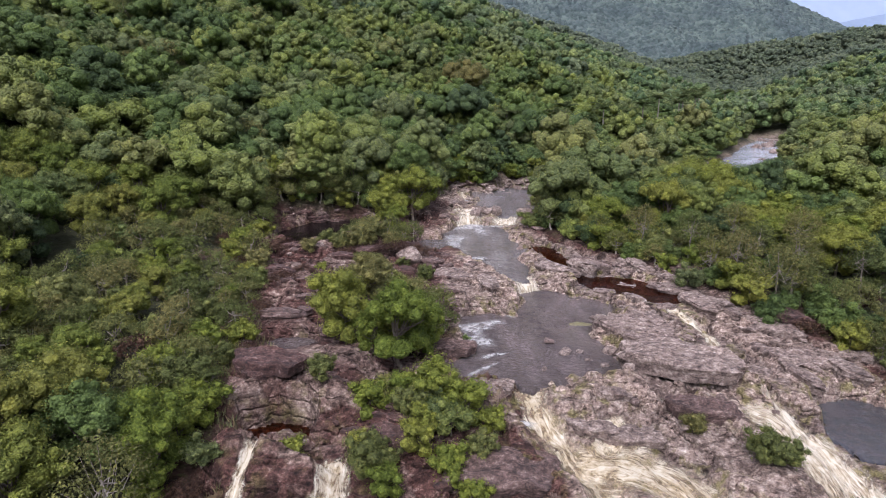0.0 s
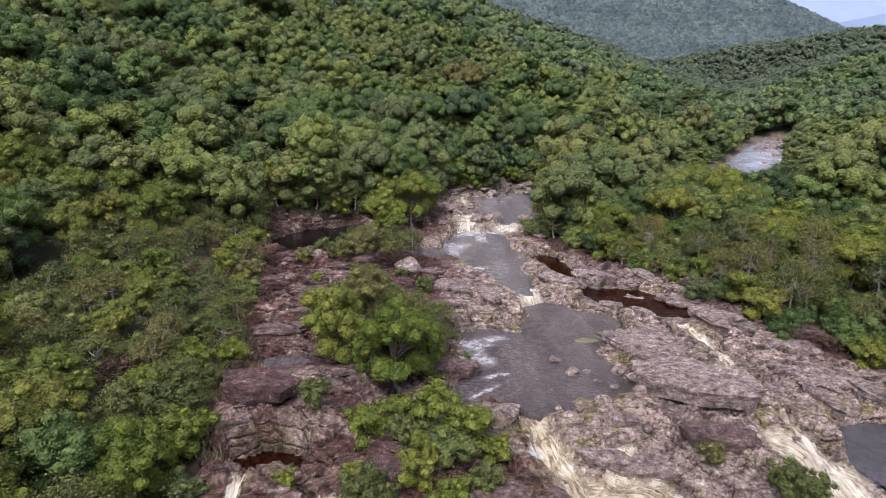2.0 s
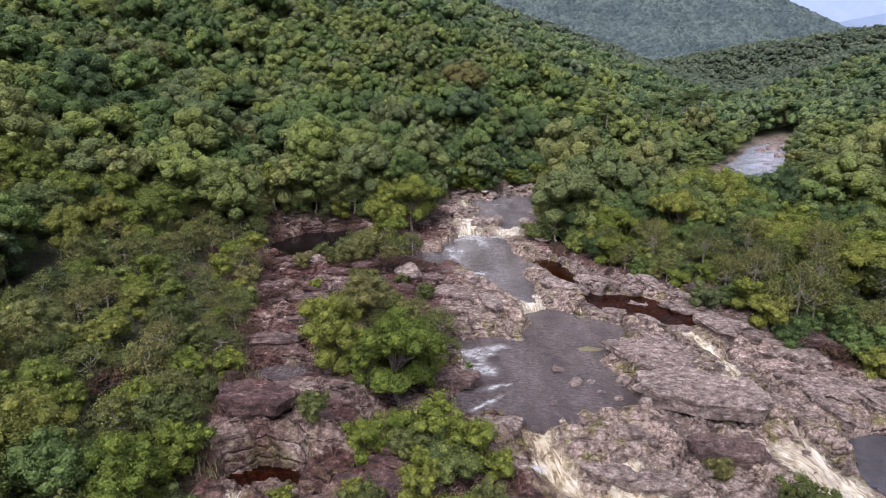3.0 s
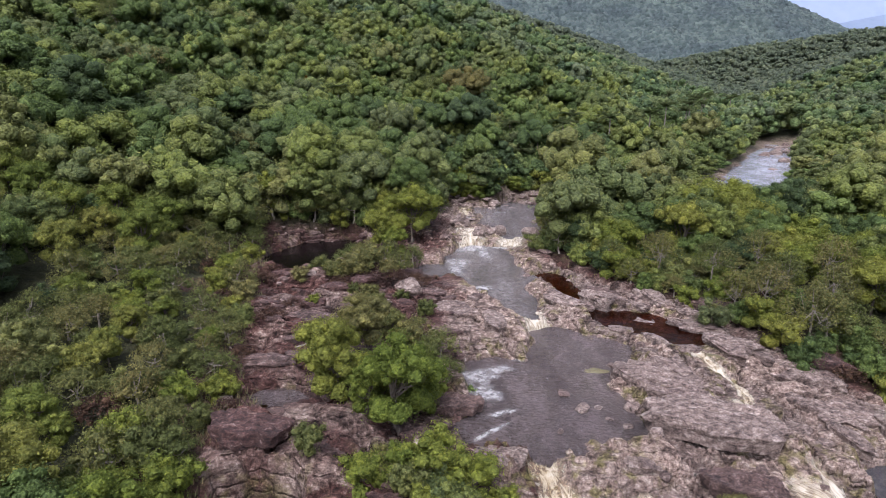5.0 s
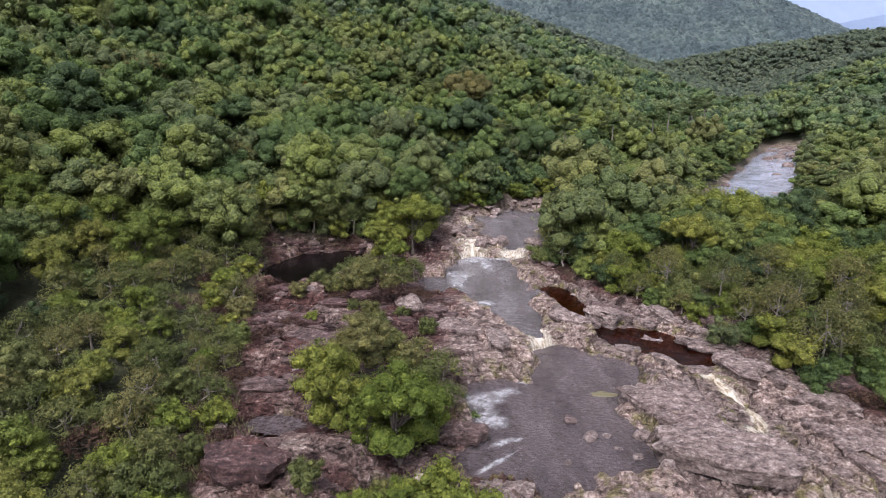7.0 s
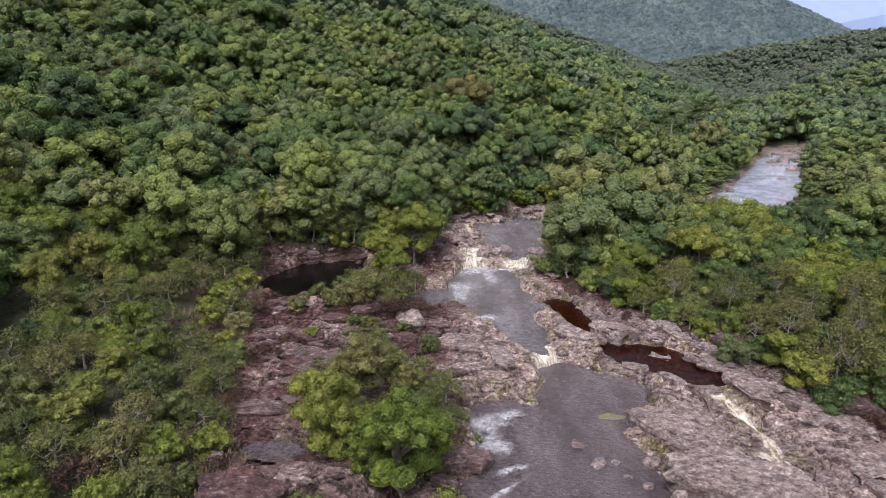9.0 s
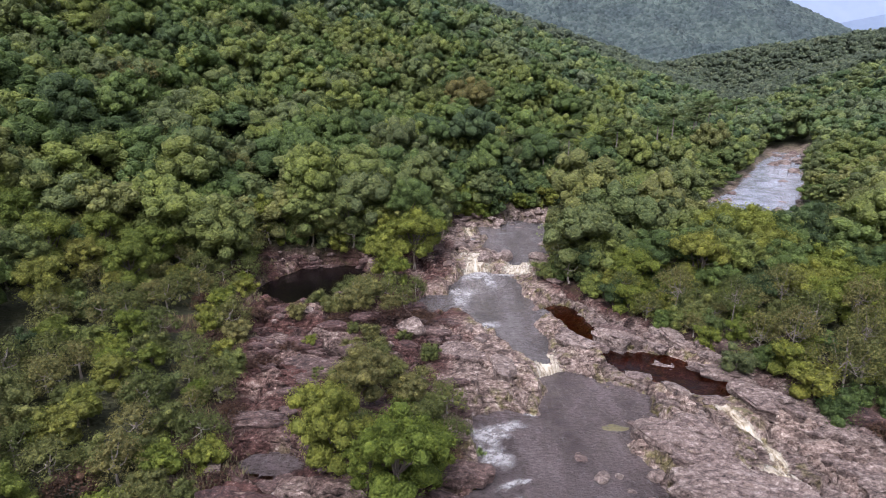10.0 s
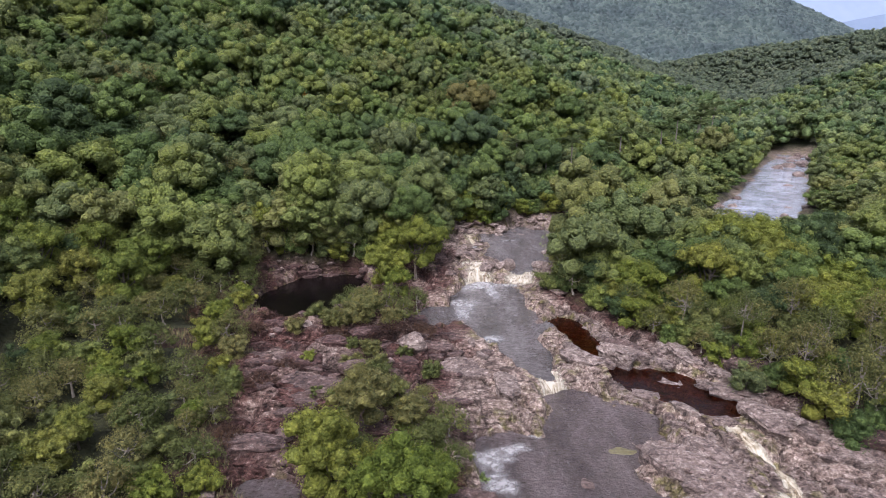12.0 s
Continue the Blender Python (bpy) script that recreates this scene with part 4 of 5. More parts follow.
def dome(r, n, height, radius, base, lump=0.21):
    """Clumps over several overlapping umbrellas of one crown, and a few below that fill its skirt."""
    parts = 3 if n < 14 else 5
    out, turn = [], r.uniform(0, 6.28)
    for k in range(parts):
        a = turn + k * 6.28 / max(1, parts - 1) + r.uniform(-0.4, 0.4)
        away = 0.0 if k == 0 else radius * r.uniform(0.40, 0.62)
        wide = radius * (r.uniform(0.50, 0.64) if k == 0 else r.uniform(0.34, 0.52))
        tall = wide * r.uniform(0.62, 0.85)
        x, y, z = away * math.cos(a), away * math.sin(a), height * (1.0 if k == 0 else r.uniform(0.70, 0.96)) - tall
        out.append((x, y, z - 0.12 * tall, wide * 0.66))
        count = max(3, n // parts)
        for q in range(count):
            up = 1 - 1.35 * (q + 0.5) / count + r.uniform(-0.15, 0.15)
            b = q * 2.39996 + r.uniform(-0.5, 0.5)
            reach = r.uniform(0.72, 1.0)
            flat = math.sqrt(max(0.0, 1 - min(1.0, abs(up)) ** 2))
            out.append((x + wide * reach * flat * math.cos(b), y + wide * reach * flat * math.sin(b), z + tall * reach * up, radius * lump * r.uniform(0.6, 1.35)))
    for k in range(4):
        a = turn + k * 1.57 + r.uniform(-0.4, 0.4)
        out.append((radius * 0.45 * math.cos(a), radius * 0.45 * math.sin(a), base + (height - base) * r.uniform(0.15, 0.4), radius * r.uniform(0.32, 0.44)))
    return out


def leaf_cloud(r, clumps, count, length, quads=True, down=-0.55, hug=0.0):
    """Small leaf sprays scattered over the skin of each clump."""
    w = np.array([c[3] for c in clumps])
    w = np.minimum(w, 1.4 * np.median(w)) ** 2
    idx = r.choice(len(clumps), size=count, p=w / w.sum())
    c = np.array(clumps)[idx]
    d = r.normal(size=(count, 3))
    d[:, 2] = np.where(d[:, 2] < down * 0.6, -d[:, 2], d[:, 2])
    d /= np.linalg.norm(d, axis=1)[:, None]
    swell = 1 + (0.16 if hug else 0.22) * np.sin(d[:, :1] * 7 + idx[:, None]) * np.sin(d[:, 1:2] * 6 + idx[:, None])
    out = 1.08 + hug - (0.26 + hug) * r.random((count, 1)) if hug else 1.18 - 0.5 * r.random((count, 1)) ** 1.6
    p = c[:, :3] + d * c[:, 3:4] * swell * out * np.array([1, 1, 0.85])
    nrm = d + r.normal(size=(count, 3)) * 0.6
    nrm[:, 2] += 0.35
    nrm /= np.linalg.norm(nrm, axis=1)[:, None]
    a = np.cross(nrm, r.normal(size=(count, 3)))
    a /= np.linalg.norm(a, axis=1)[:, None]
    b = np.cross(nrm, a)
    ln = length * r.uniform(0.6, 1.3, (count, 1))
    if quads:
        v = np.stack([p - a * ln * 0.5, p - b * ln * 0.26 + nrm * ln * 0.12, p + a * ln * 0.5, p + b * ln * 0.26 + nrm * ln * 0.12], axis=1)
        f = np.arange(count * 4).reshape(-1, 4)
    else:
        v = np.stack([p - a * ln * 0.5 - b * ln * 0.25, p + a * ln * 0.5 - b * ln * 0.25, p + b * ln * 0.45], axis=1)
        f = np.arange(count * 3).reshape(-1, 3)
    soft = d * 0.65 + nrm * 0.5
    soft /= np.linalg.norm(soft, axis=1)[:, None]
    return v.reshape(-1, 3), f, np.repeat(soft, v.shape[1], axis=0)


def clump_cores(r, clumps, level, fill):
    v0, f0 = ICO[level]
    vs, fs, ns = [], [], []
    for k, (x, y, z, s) in enumerate(clumps):
        swell = 1 + r.uniform(-0.32, 0.14, (len(v0), 1))
        vs.append(v0 * s * fill * swell * np.array([1, 1, 0.85]) + np.array([x, y, z]))
        fs.append(f0 + k * len(v0))
        ns.append(v0 + r.normal(size=v0.shape) * 0.25)
    return np.concatenate(vs), np.concatenate(fs), np.concatenate(ns)


def tree_kind(name, seed, height, radius, base, shape, n, leaves, length, leaf_mat, bark_mat, fill, label, category="tree"):
    r = np.random.default_rng(seed)
    root = new(name)
    root.empty_display_size = 0.2
    cl = dome(r, n, height, radius, base) if fill > 0.5 else lobes(r, n, height, radius, base, shape)
    top = base + (height - base) * 0.55
    lean = r.uniform(-0.08, 0.08, 2) * height
    stem = np.array([[0, 0, -0.6], [lean[0] * 0.2, lean[1] * 0.2, base * 0.5], [lean[0] * 0.6, lean[1] * 0.6, base], [lean[0], lean[1], top]])
    th = (0.022 * height + 0.05) * (0.5 if fill <= 0 else 1.0)
    pieces = [tube(stem, [th * 1.25, th, th * 0.8, th * 0.35], 7)]
    for k in range(0, len(cl), 3 if fill > 0 else 1):
        x, y, z, s = cl[k]
        q = r.uniform(0.45, 0.95)
        start = stem[1] + (stem[3] - stem[1]) * q
        bend = start * 0.5 + np.array([x, y, z]) * 0.5 + np.array([0, 0, -0.12 * height * r.random()])
        pieces.append(tube([start, bend, np.array([x, y, z + s * 0.3])], [th * 0.5, th * 0.3, th * 0.1], 5))
    if fill > 0:
        v, f = joined(pieces)
        link_mesh("trunk", v, f, bark_mat, root)
    else:
        stem_ob = link_mesh("trunk", *pieces[0], bark_mat, root)
        for v, f in pieces[1:]:
            link_mesh("limb", v, f, bark_mat, stem_ob)
    lv, lf, ln = leaf_cloud(r, cl, leaves, length, hug=0.42 if fill > 0.5 else 0.0)
    if fill > 0:
        cv, cf, cn = clump_cores(r, cl, 2 if fill > 0.5 else 1, 0.86 if fill > 0.5 else fill)
        faces = cf.tolist() + (lf + len(cv)).tolist()
        verts, ln = np.concatenate([cv, lv]), np.concatenate([cn, ln])
    else:
        verts, faces = lv, lf.tolist()
    link_mesh("crown", verts, faces, leaf_mat, root, normals=ln)
    return tagged(root, label, category)


TALL = [tree_kind("tree", 200 + k, 7.6 + k % 3, 3.5 + 0.3 * (k % 2), 1.2, 0.6, 36, 5200, 0.20, LEAF_MAT, BARK_MAT, 0.6, "broad-crowned green forest tree on the river bank") for k in range(4)]
BRIGHT = [tree_kind("tree", 220 + k, 6.6, 2.9, 0.8, 0.6, 34, 5200, 0.18, BRIGHT_LEAF_MAT, BARK_MAT, 0.6, "dense bright green tree with foliage to its foot") for k in range(3)]
ISLAND = [tree_kind("tree", 290 + k, 6.2, 2.7, 0.6, 0.62, 38, 6800, 0.16, (BRIGHT_LEAF_MAT, BRIGHT_LEAF_MAT, SCRUB_LEAF_MAT)[k], BARK_MAT, 0.6, ("dense bright green tree rooted in the rock island", "dense bright green tree rooted in the rock island", "grey-green tree on the rock island")[k]) for k in range(3)]
BUSH = [tree_kind("bush", 230 + k, 2.6, 1.7, 0.1, 0.6, 18, 2000, 0.15, (LEAF_MAT, BRIGHT_LEAF_MAT, SCRUB_LEAF_MAT)[k], BARK_MAT, 0.6, "low leafy bush growing between the rocks", "bush") for k in range(3)]
SCRUB = [tree_kind("shrub", 240 + k, 3.6, 2.0, 0.4, 0.5, 12, 1900, 0.17, SCRUB_LEAF_MAT, PALE_BARK_MAT, 0.45, "thin grey-green shrub with pale bare twigs", "shrub") for k in range(3)]
DRY = [tree_kind("shrub", 245 + k, 1.7, 1.8, 0.1, 0.5, 9, 900, 0.2, BROWN_LEAF_MAT, BARK_MAT, 0.45, "dry maroon-brown shrub sprawling over the rock", "shrub") for k in range(2)]
SPARSE = [tree_kind("tree", 250 + k, 7.0, 2.7, 2.6, 0.5, 12, 1900, 0.26, SCRUB_LEAF_MAT, PALE_BARK_MAT, 0.0, "thin tree with pale bare limbs and sparse leaves") for k in range(2)]
YELLOW = [tree_kind("tree", 280 + k, 6.4, 3.1, 0.9, 0.55, 34, 4800, 0.19, YELLOW_LEAF_MAT, BARK_MAT, 0.6, "round olive-yellow tree of the lower slope") for k in range(2)]
OLIVE = [tree_kind("tree", 260, 10.5, 5.4, 3.2, 0.5, 34, 2600, 0.34, OLIVE_LEAF_MAT, PALE_BARK_MAT, 0.6, "large olive-brown tree standing above the forest canopy")]
ORANGE = [tree_kind("tree", 270, 7.0, 2.4, 2.5, 0.5, 16, 900, 0.34, ORANGE_LEAF_MAT, BARK_MAT, 0.6, "small forest tree with orange-yellow foliage")]
PLACED = []


def plant(kinds, x, y, scale=1.0, group="trees along the river", z=None):
    k = kinds[int(RNG.integers(len(kinds)))]
    sc = scale * RNG.uniform(0.9, 1.12)
    m = pose(x, y, ground_at(x, y) - 0.1 if z is None else z, 0, 0, RNG.uniform(0, 360)) @ Matrix.Diagonal((sc * RNG.uniform(0.92, 1.1), sc, sc * RNG.uniform(0.92, 1.1), 1))
    PLACED.append((x, y))
    return tagged(copy_thing(k, m), group=group)


# the thicket on the rock island
for x, y, s in ((-3.2, 43.0, 1.0), (-1.4, 46.0, 0.72), (-4.8, 47.2, 0.8), (-8.3, 45.8, 0.85), (-9.4, 48.6, 0.62), (-5.6, 43.8, 0.6)):
    plant(ISLAND[:2], x, y, s, "trees on the rock island")
for x, y, s in ((-6.8, 53.2, 0.85), (-3.4, 53.6, 0.6), (-8.6, 57.2, 0.62), (-5.0, 57.4, 0.5), (-1.6, 51.4, 0.5)):
    plant(ISLAND[2:], x, y, s, "trees on the rock island")
for x, y, s in ((-2.2, 49.6, 0.9), (-0.4, 53.4, 0.8), (-2.4, 57.0, 0.9), (-6.6, 60.0, 0.8), (0.2, 49.6, 0.7), (-7.0, 49.8, 0.8)):
    plant(SCRUB, x, y, s, "trees on the rock island")
for x, y, s in ((-5.0, 37.8, 0.95), (-4.0, 38.6, 0.8), (-0.2, 36.6, 0.9), (0.6, 35.4, 0.9), (-1.2, 35.2, 0.8), (17.2, 36.4, 0.6), (20.6, 33.6, 0.9), (21.6, 33.0, 0.7), (26.0, 60.2, 1.1), (-5.4, 33.8, 0.5), (-3.6, 32.6, 0.6), (-11.5, 57.6, 0.5), (2.0, 49.4, 0.35), (-10.0, 67.5, 0.5), (-14.0, 66.0, 0.5)):
    plant(BUSH, x, y, s, "bushes between the rocks")
for x, y, s in ((-0.6, 38.2, 1.1), (1.6, 37.4, 1.0), (-2.4, 36.8, 0.9), (2.4, 33.6, 0.8), (-4.6, 32.0, 0.9), (0.4, 32.2, 0.9), (-2.8, 38.6, 0.8), (-1.6, 33.6, 0.9), (-3.4, 30.6, 0.8), (3.4, 36.0, 0.6), (-8.6, 38.6, 0.8), (-9.6, 33.2, 0.6), (1.8, 30.4, 0.7), (-16.4, 36.4, 1.1), (-18.2, 38.4, 1.2), (-17.0, 34.0, 1.1), (-19.6, 35.6, 1.2), (-20.6, 39.6, 1.2)):
    plant(BUSH[1:], x, y, s, "bushes between the rocks")
# at the head of the third pool and behind the black pool
for k in range(15):
    x, y = 10.0 + 1.6 * k, 125.5 + 0.25 * k + RNG.uniform(-0.6, 0.6)
    while rockiness(np.array([x]), np.array([y]))[0] > 0.2 and y < 140:
        y += 0.8
    plant(BUSH[:2], x, y, RNG.uniform(0.9, 1.5), "bushes at the head of the pool")
for k in range(13):
    x = 1.0 + 1.9 * k + RNG.uniform(-0.5, 0.5)
    for y in (117.8, 119.6):
        if x < 11 and rockiness(np.array([x]), np.array([y]))[0] < 0.5:
            plant(BUSH[:2] if y < 118.5 else BRIGHT, x, y + RNG.uniform(-0.5, 0.5), RNG.uniform(0.9, 1.3) if y < 118.5 else RNG.uniform(0.5, 0.7), "bushes at the head of the pool")
for k in range(10):
    plant(BUSH[:2] if k % 3 else SCRUB, -26.0 + 2.0 * k, 96.2 + RNG.uniform(-0.4, 0.4), RNG.uniform(1.0, 1.5), "bushes beside the black pool")
for x, y in ((28.7, 97.1), (26.9, 99.1), (30.5, 98.8)):
    plant(BRIGHT, x, y, 0.95, "trees beside the second pool")
# behind the black pool
for k in range(9):
    x = -27.0 + 3.0 * k
    plant(TALL if k % 3 else BRIGHT, x, 97.0 + 0.22 * k + RNG.uniform(-0.8, 0.8), RNG.uniform(0.7, 0.95), "trees beside the black pool")
# between the black pool and the river
for x, y, s in ((-4.6, 90.5, 1.05), (-8.0, 84.0, 0.8), (-6.4, 81.5, 0.7), (-2.6, 95.5, 0.8), (-9.0, 91.0, 0.8), (-7.2, 96.5, 0.85)):
    plant(BRIGHT, x, y, s, "trees beside the black pool")
for x, y, s in ((-11.0, 73.5, 0.7), (-9.6, 75.6, 0.9), (-7.0, 76.5, 0.9), (-11.2, 78.5, 0.8), (-5.2, 74.0, 0.8), (-4.0, 79.5, 0.9), (-6.6, 71.8, 0.7)):
    plant(SCRUB, x, y, s, "shrubs beside the black pool")
for x, y, s in ((-7.5, 69.5, 1.0), (-9.8, 70.6, 1.0), (-5.4, 70.0, 0.9), (-2.6, 70.6, 0.8), (-11.8, 70.4, 1.0), (-13.5, 72.6, 0.8), (-3.4, 72.4, 0.7), (-20.0, 74.5, 0.9), (-21.0, 71.0, 0.8), (-15.4, 63.0, 0.7), (-16.6, 59.0, 0.8), (-17.0, 52.0, 0.8), (34.5, 52.6, 0.9)):
    plant(DRY, x, y, s, "dry shrubs on the rock")
# tall trees of the right bank, in front of the far reach
for k in range(9):
    x = 30.0 + 2.9 * k
    for row in (0, 1):
        y = 78.5 + 0.42 * (x - 30) + 4.2 * row + RNG.uniform(-0.8, 0.8)
        plant(TALL if (k + row) % 3 else BRIGHT, x + 1.4 * row, y, RNG.uniform(0.90, 1.04) * (1.1 if 34 < x < 44 else 1.0) * (1.0 if (k + row) % 3 else 1.25), "tall trees of the right bank")
for x, y, sc in ((28.9, 68.0, 0.8), (40.3, 65.6, 0.85), (24.4, 72.0, 0.75), (35.0, 65.0, 0.85), (20.4, 77.0, 0.7), (35.3, 71.0, 0.9), (31.5, 61.5, 0.75), (37.5, 60.5, 0.8), (43.0, 58.5, 0.85)):
    plant(SPARSE, x, y, sc, "thin trees of the right bank")
for x, y, sc in ((-14.7, 74.2, 0.9), (-12.6, 72.6, 1.0), (-10.4, 72.8, 1.1), (-8.7, 73.6, 1.0), (-6.4, 72.8, 0.9), (-9.7, 65.0, 0.8), (-16.3, 70.4, 0.7), (-12.0, 76.4, 1.0), (-8.0, 66.6, 0.7), (-4.6, 66.2, 0.7), (-2.0, 62.0, 0.7), (-6.8, 62.4, 0.9)):
    plant(BUSH[2:], x, y, sc, "bushes beside the black pool")
# trees picked out by colour or bareness
for kinds, x, y, s, lift in ((SPARSE, 33.4, 56.9, 0.95, -1.6), (SPARSE, 29.5, 63.6, 0.9, -1.6), (SPARSE, -44.0, 137.0, 1.2, 2.0), (SPARSE, -56.0, 128.0, 1.2, 1.0), (SPARSE, 35.5, 66.0, 0.9, -1.0),
                             (OLIVE, 5.5, 158.0, 1.25, 1.5), (OLIVE, -62.0, 125.0, 0.95, 0), (ORANGE, -30.8, 142.0, 1.0, 2.0), (SPARSE, -3.0, 158.5, 1.1, 2.0), (SPARSE, -20.0, 112.0, 1.1, 1.5), (SPARSE, -34.0, 106.0, 1.0, 1.5), (SPARSE, 12.0, 141.0, 1.1, 2.0), (SPARSE, -12.0, 124.0, 1.1, 2.0), (SPARSE, -46.0, 112.0, 1.1, 1.5), (SPARSE, 34.0, 156.0, 1.2, 2.0), (SPARSE, -70.0, 142.0, 1.2, 2.0), (SPARSE, 2.0, 129.0, 0.9, 1.5)):
    plant(kinds, x, y, s, "trees that stand out of the forest", ground_at(x, y) + lift)


def clearing(x, y):
    """Above 0 in the stony clearing in the scrub on the left bank."""
    return blob(x, y, -28.5, 69, 4.5, 2.6, 20, 0.3, 33)


def scatter(x0, x1, y0, y1, gap, jitter=0.42):
    xs, ys = np.arange(x0, x1, gap), np.arange(y0, y1, gap * 0.88)
    X, Y = np.meshgrid(xs, ys)
    X = X + (np.arange(len(ys)) % 2)[:, None] * gap * 0.5
    X, Y = X + RNG.uniform(-jitter, jitter, X.shape) * gap, Y + RNG.uniform(-jitter, jitter, Y.shape) * gap
    return X.ravel(), Y.ravel()


# shrubs along the edge of the woods
X, Y = scatter(-40, 50, 30, 122, 2.3)
E = rockiness(X, Y)
k = (E < np.where(X > 12, 1.3, 0.4)) & (E > -4.2) & (np.abs(X) < Y * 0.80 + 4)
for x, y in zip(X[k], Y[k]):
    if min((x - a) ** 2 + (y - b) ** 2 for a, b in PLACED) > 2.6:
        q = RNG.random()
        plant(SCRUB if q < (0.4 if x < 0 else 0.25) else BUSH[:2] if x > 0 else BUSH if q < 0.85 else DRY, x, y, RNG.uniform(0.65, 1.05) * (1.0 if x < 0 else 1.3), "shrubs at the forest edge")
# undergrowth of the right bank
X, Y = scatter(20, 52, 50, 82, 2.1)
k = (rockiness(X, Y) < 0.3) & (rockiness(X, Y) > -12)
for x, y in zip(X[k], Y[k]):
    if min((x - a) ** 2 + (y - b) ** 2 for a, b in PLACED) > 2.2:
        q = RNG.random()
        plant(SCRUB if q < 0.35 else DRY if q < 0.5 else BUSH, x, y, RNG.uniform(0.7, 1.1), "undergrowth of the right bank")
# scrub on the left bank
X, Y = scatter(-40, -15, 36, 88, 2.9)
k = (rockiness(X, Y) < 0.2) & (clearing(X, Y) < 0)
for x, y in zip(X[k], Y[k]):
    if min((x - a) ** 2 + (y - b) ** 2 for a, b in PLACED) > 4.0:
        q = RNG.random()
        plant(DRY if q < 0.22 and x > -27 else SCRUB if q < 0.5 else BUSH if q < 0.75 else YELLOW, x, y, RNG.uniform(0.8, 1.2) if q < 0.75 else RNG.uniform(0.45, 0.65), "scrub on the left bank")
# woods nearest to the camera's way, tree by tree
NEAR_Y = 84.0
X, Y = scatter(-62, 66, 28, NEAR_Y, 3.9)
keep = (rockiness(X, Y) < -0.6) & (np.abs(X) < Y * 0.80 + 7) & (clearing(X, Y) < 0)
keep &= np.array([min((x - a) ** 2 + (y - b) ** 2 for a, b in PLACED) > 3.2 for x, y in zip(X, Y)])
EDGE = rockiness(X, Y)
for x, y, e in zip(X[keep], Y[keep], EDGE[keep]):
    pick = RNG.random()
    scrubby = -34 < x < -14 and 52 < y < 82
    if e > -2.0 or (scrubby and pick < 0.55):
        plant(SCRUB if pick < 0.42 else BUSH if pick < 0.55 else DRY if pick < 0.62 and x < 0 else BRIGHT, x, y, 1.0 if pick < 0.62 else 0.6, "shrubs at the forest edge")
    elif pick < 0.06:
        plant(SPARSE, x, y, 0.9, "forest trees", ground_at(x, y) - 1.5)
    elif x < -22 and pick < 0.55:
        plant(YELLOW, x, y, RNG.uniform(0.8, 1.1), "forest trees")
    elif pick < (0.5 if x > 0 else 0.3):
        plant(BRIGHT, x, y, RNG.uniform(0.85, 1.15), "forest trees", ground_at(x, y) - 0.8)
    else:
        plant(TALL, x, y, RNG.uniform(0.62, 0.92), "forest trees", ground_at(x, y) - 0.9)
for kinds in (TALL, BRIGHT, ISLAND, BUSH, SCRUB, DRY, SPARSE, YELLOW, OLIVE, ORANGE):
    for k in kinds:
        for o in (k, *k.children_recursive):
            bpy.data.objects.remove(o)


# ---- the woods beyond ----
def wood_template(seed, height, radius, n, level, leaves, length, lump=0.27):
    r = np.random.default_rng(seed)
    cl = dome(r, n, height, radius, height * 0.12, lump)
    cv, cf, cn = clump_cores(r, cl, level, 1.0)
    if not leaves:
        return cv, cf, cn
    lv, lf, ln = leaf_cloud(r, cl, leaves, length, False, hug=0.36)
    return np.concatenate([cv, lv]), np.concatenate([cf, lf + len(cv)]), np.concatenate([cn, ln])


def sight_line_height(x, y):
    """Greatest tree height, as a share, lowered so the camera sees the far reach."""
    if 0.36 * y < x < 0.64 * y and 84 < y < 124:
        return min(1.0, max(0.9, 4.4 - 0.23 * (y - 95)) / 9.0) if y > 90 else 0.85
    d = abs(float(to_line(np.array([x]), np.array([y]), [(44, 124), (58, 136), (70, 154)])[0]))
    e = abs(float(to_line(np.array([x]), np.array([y]), [(68, 116), (78, 130), (94, 156)])[0]))
    return 0.42 if d < 7 else 0.65 if d < 10 or e < 7 else 1.0


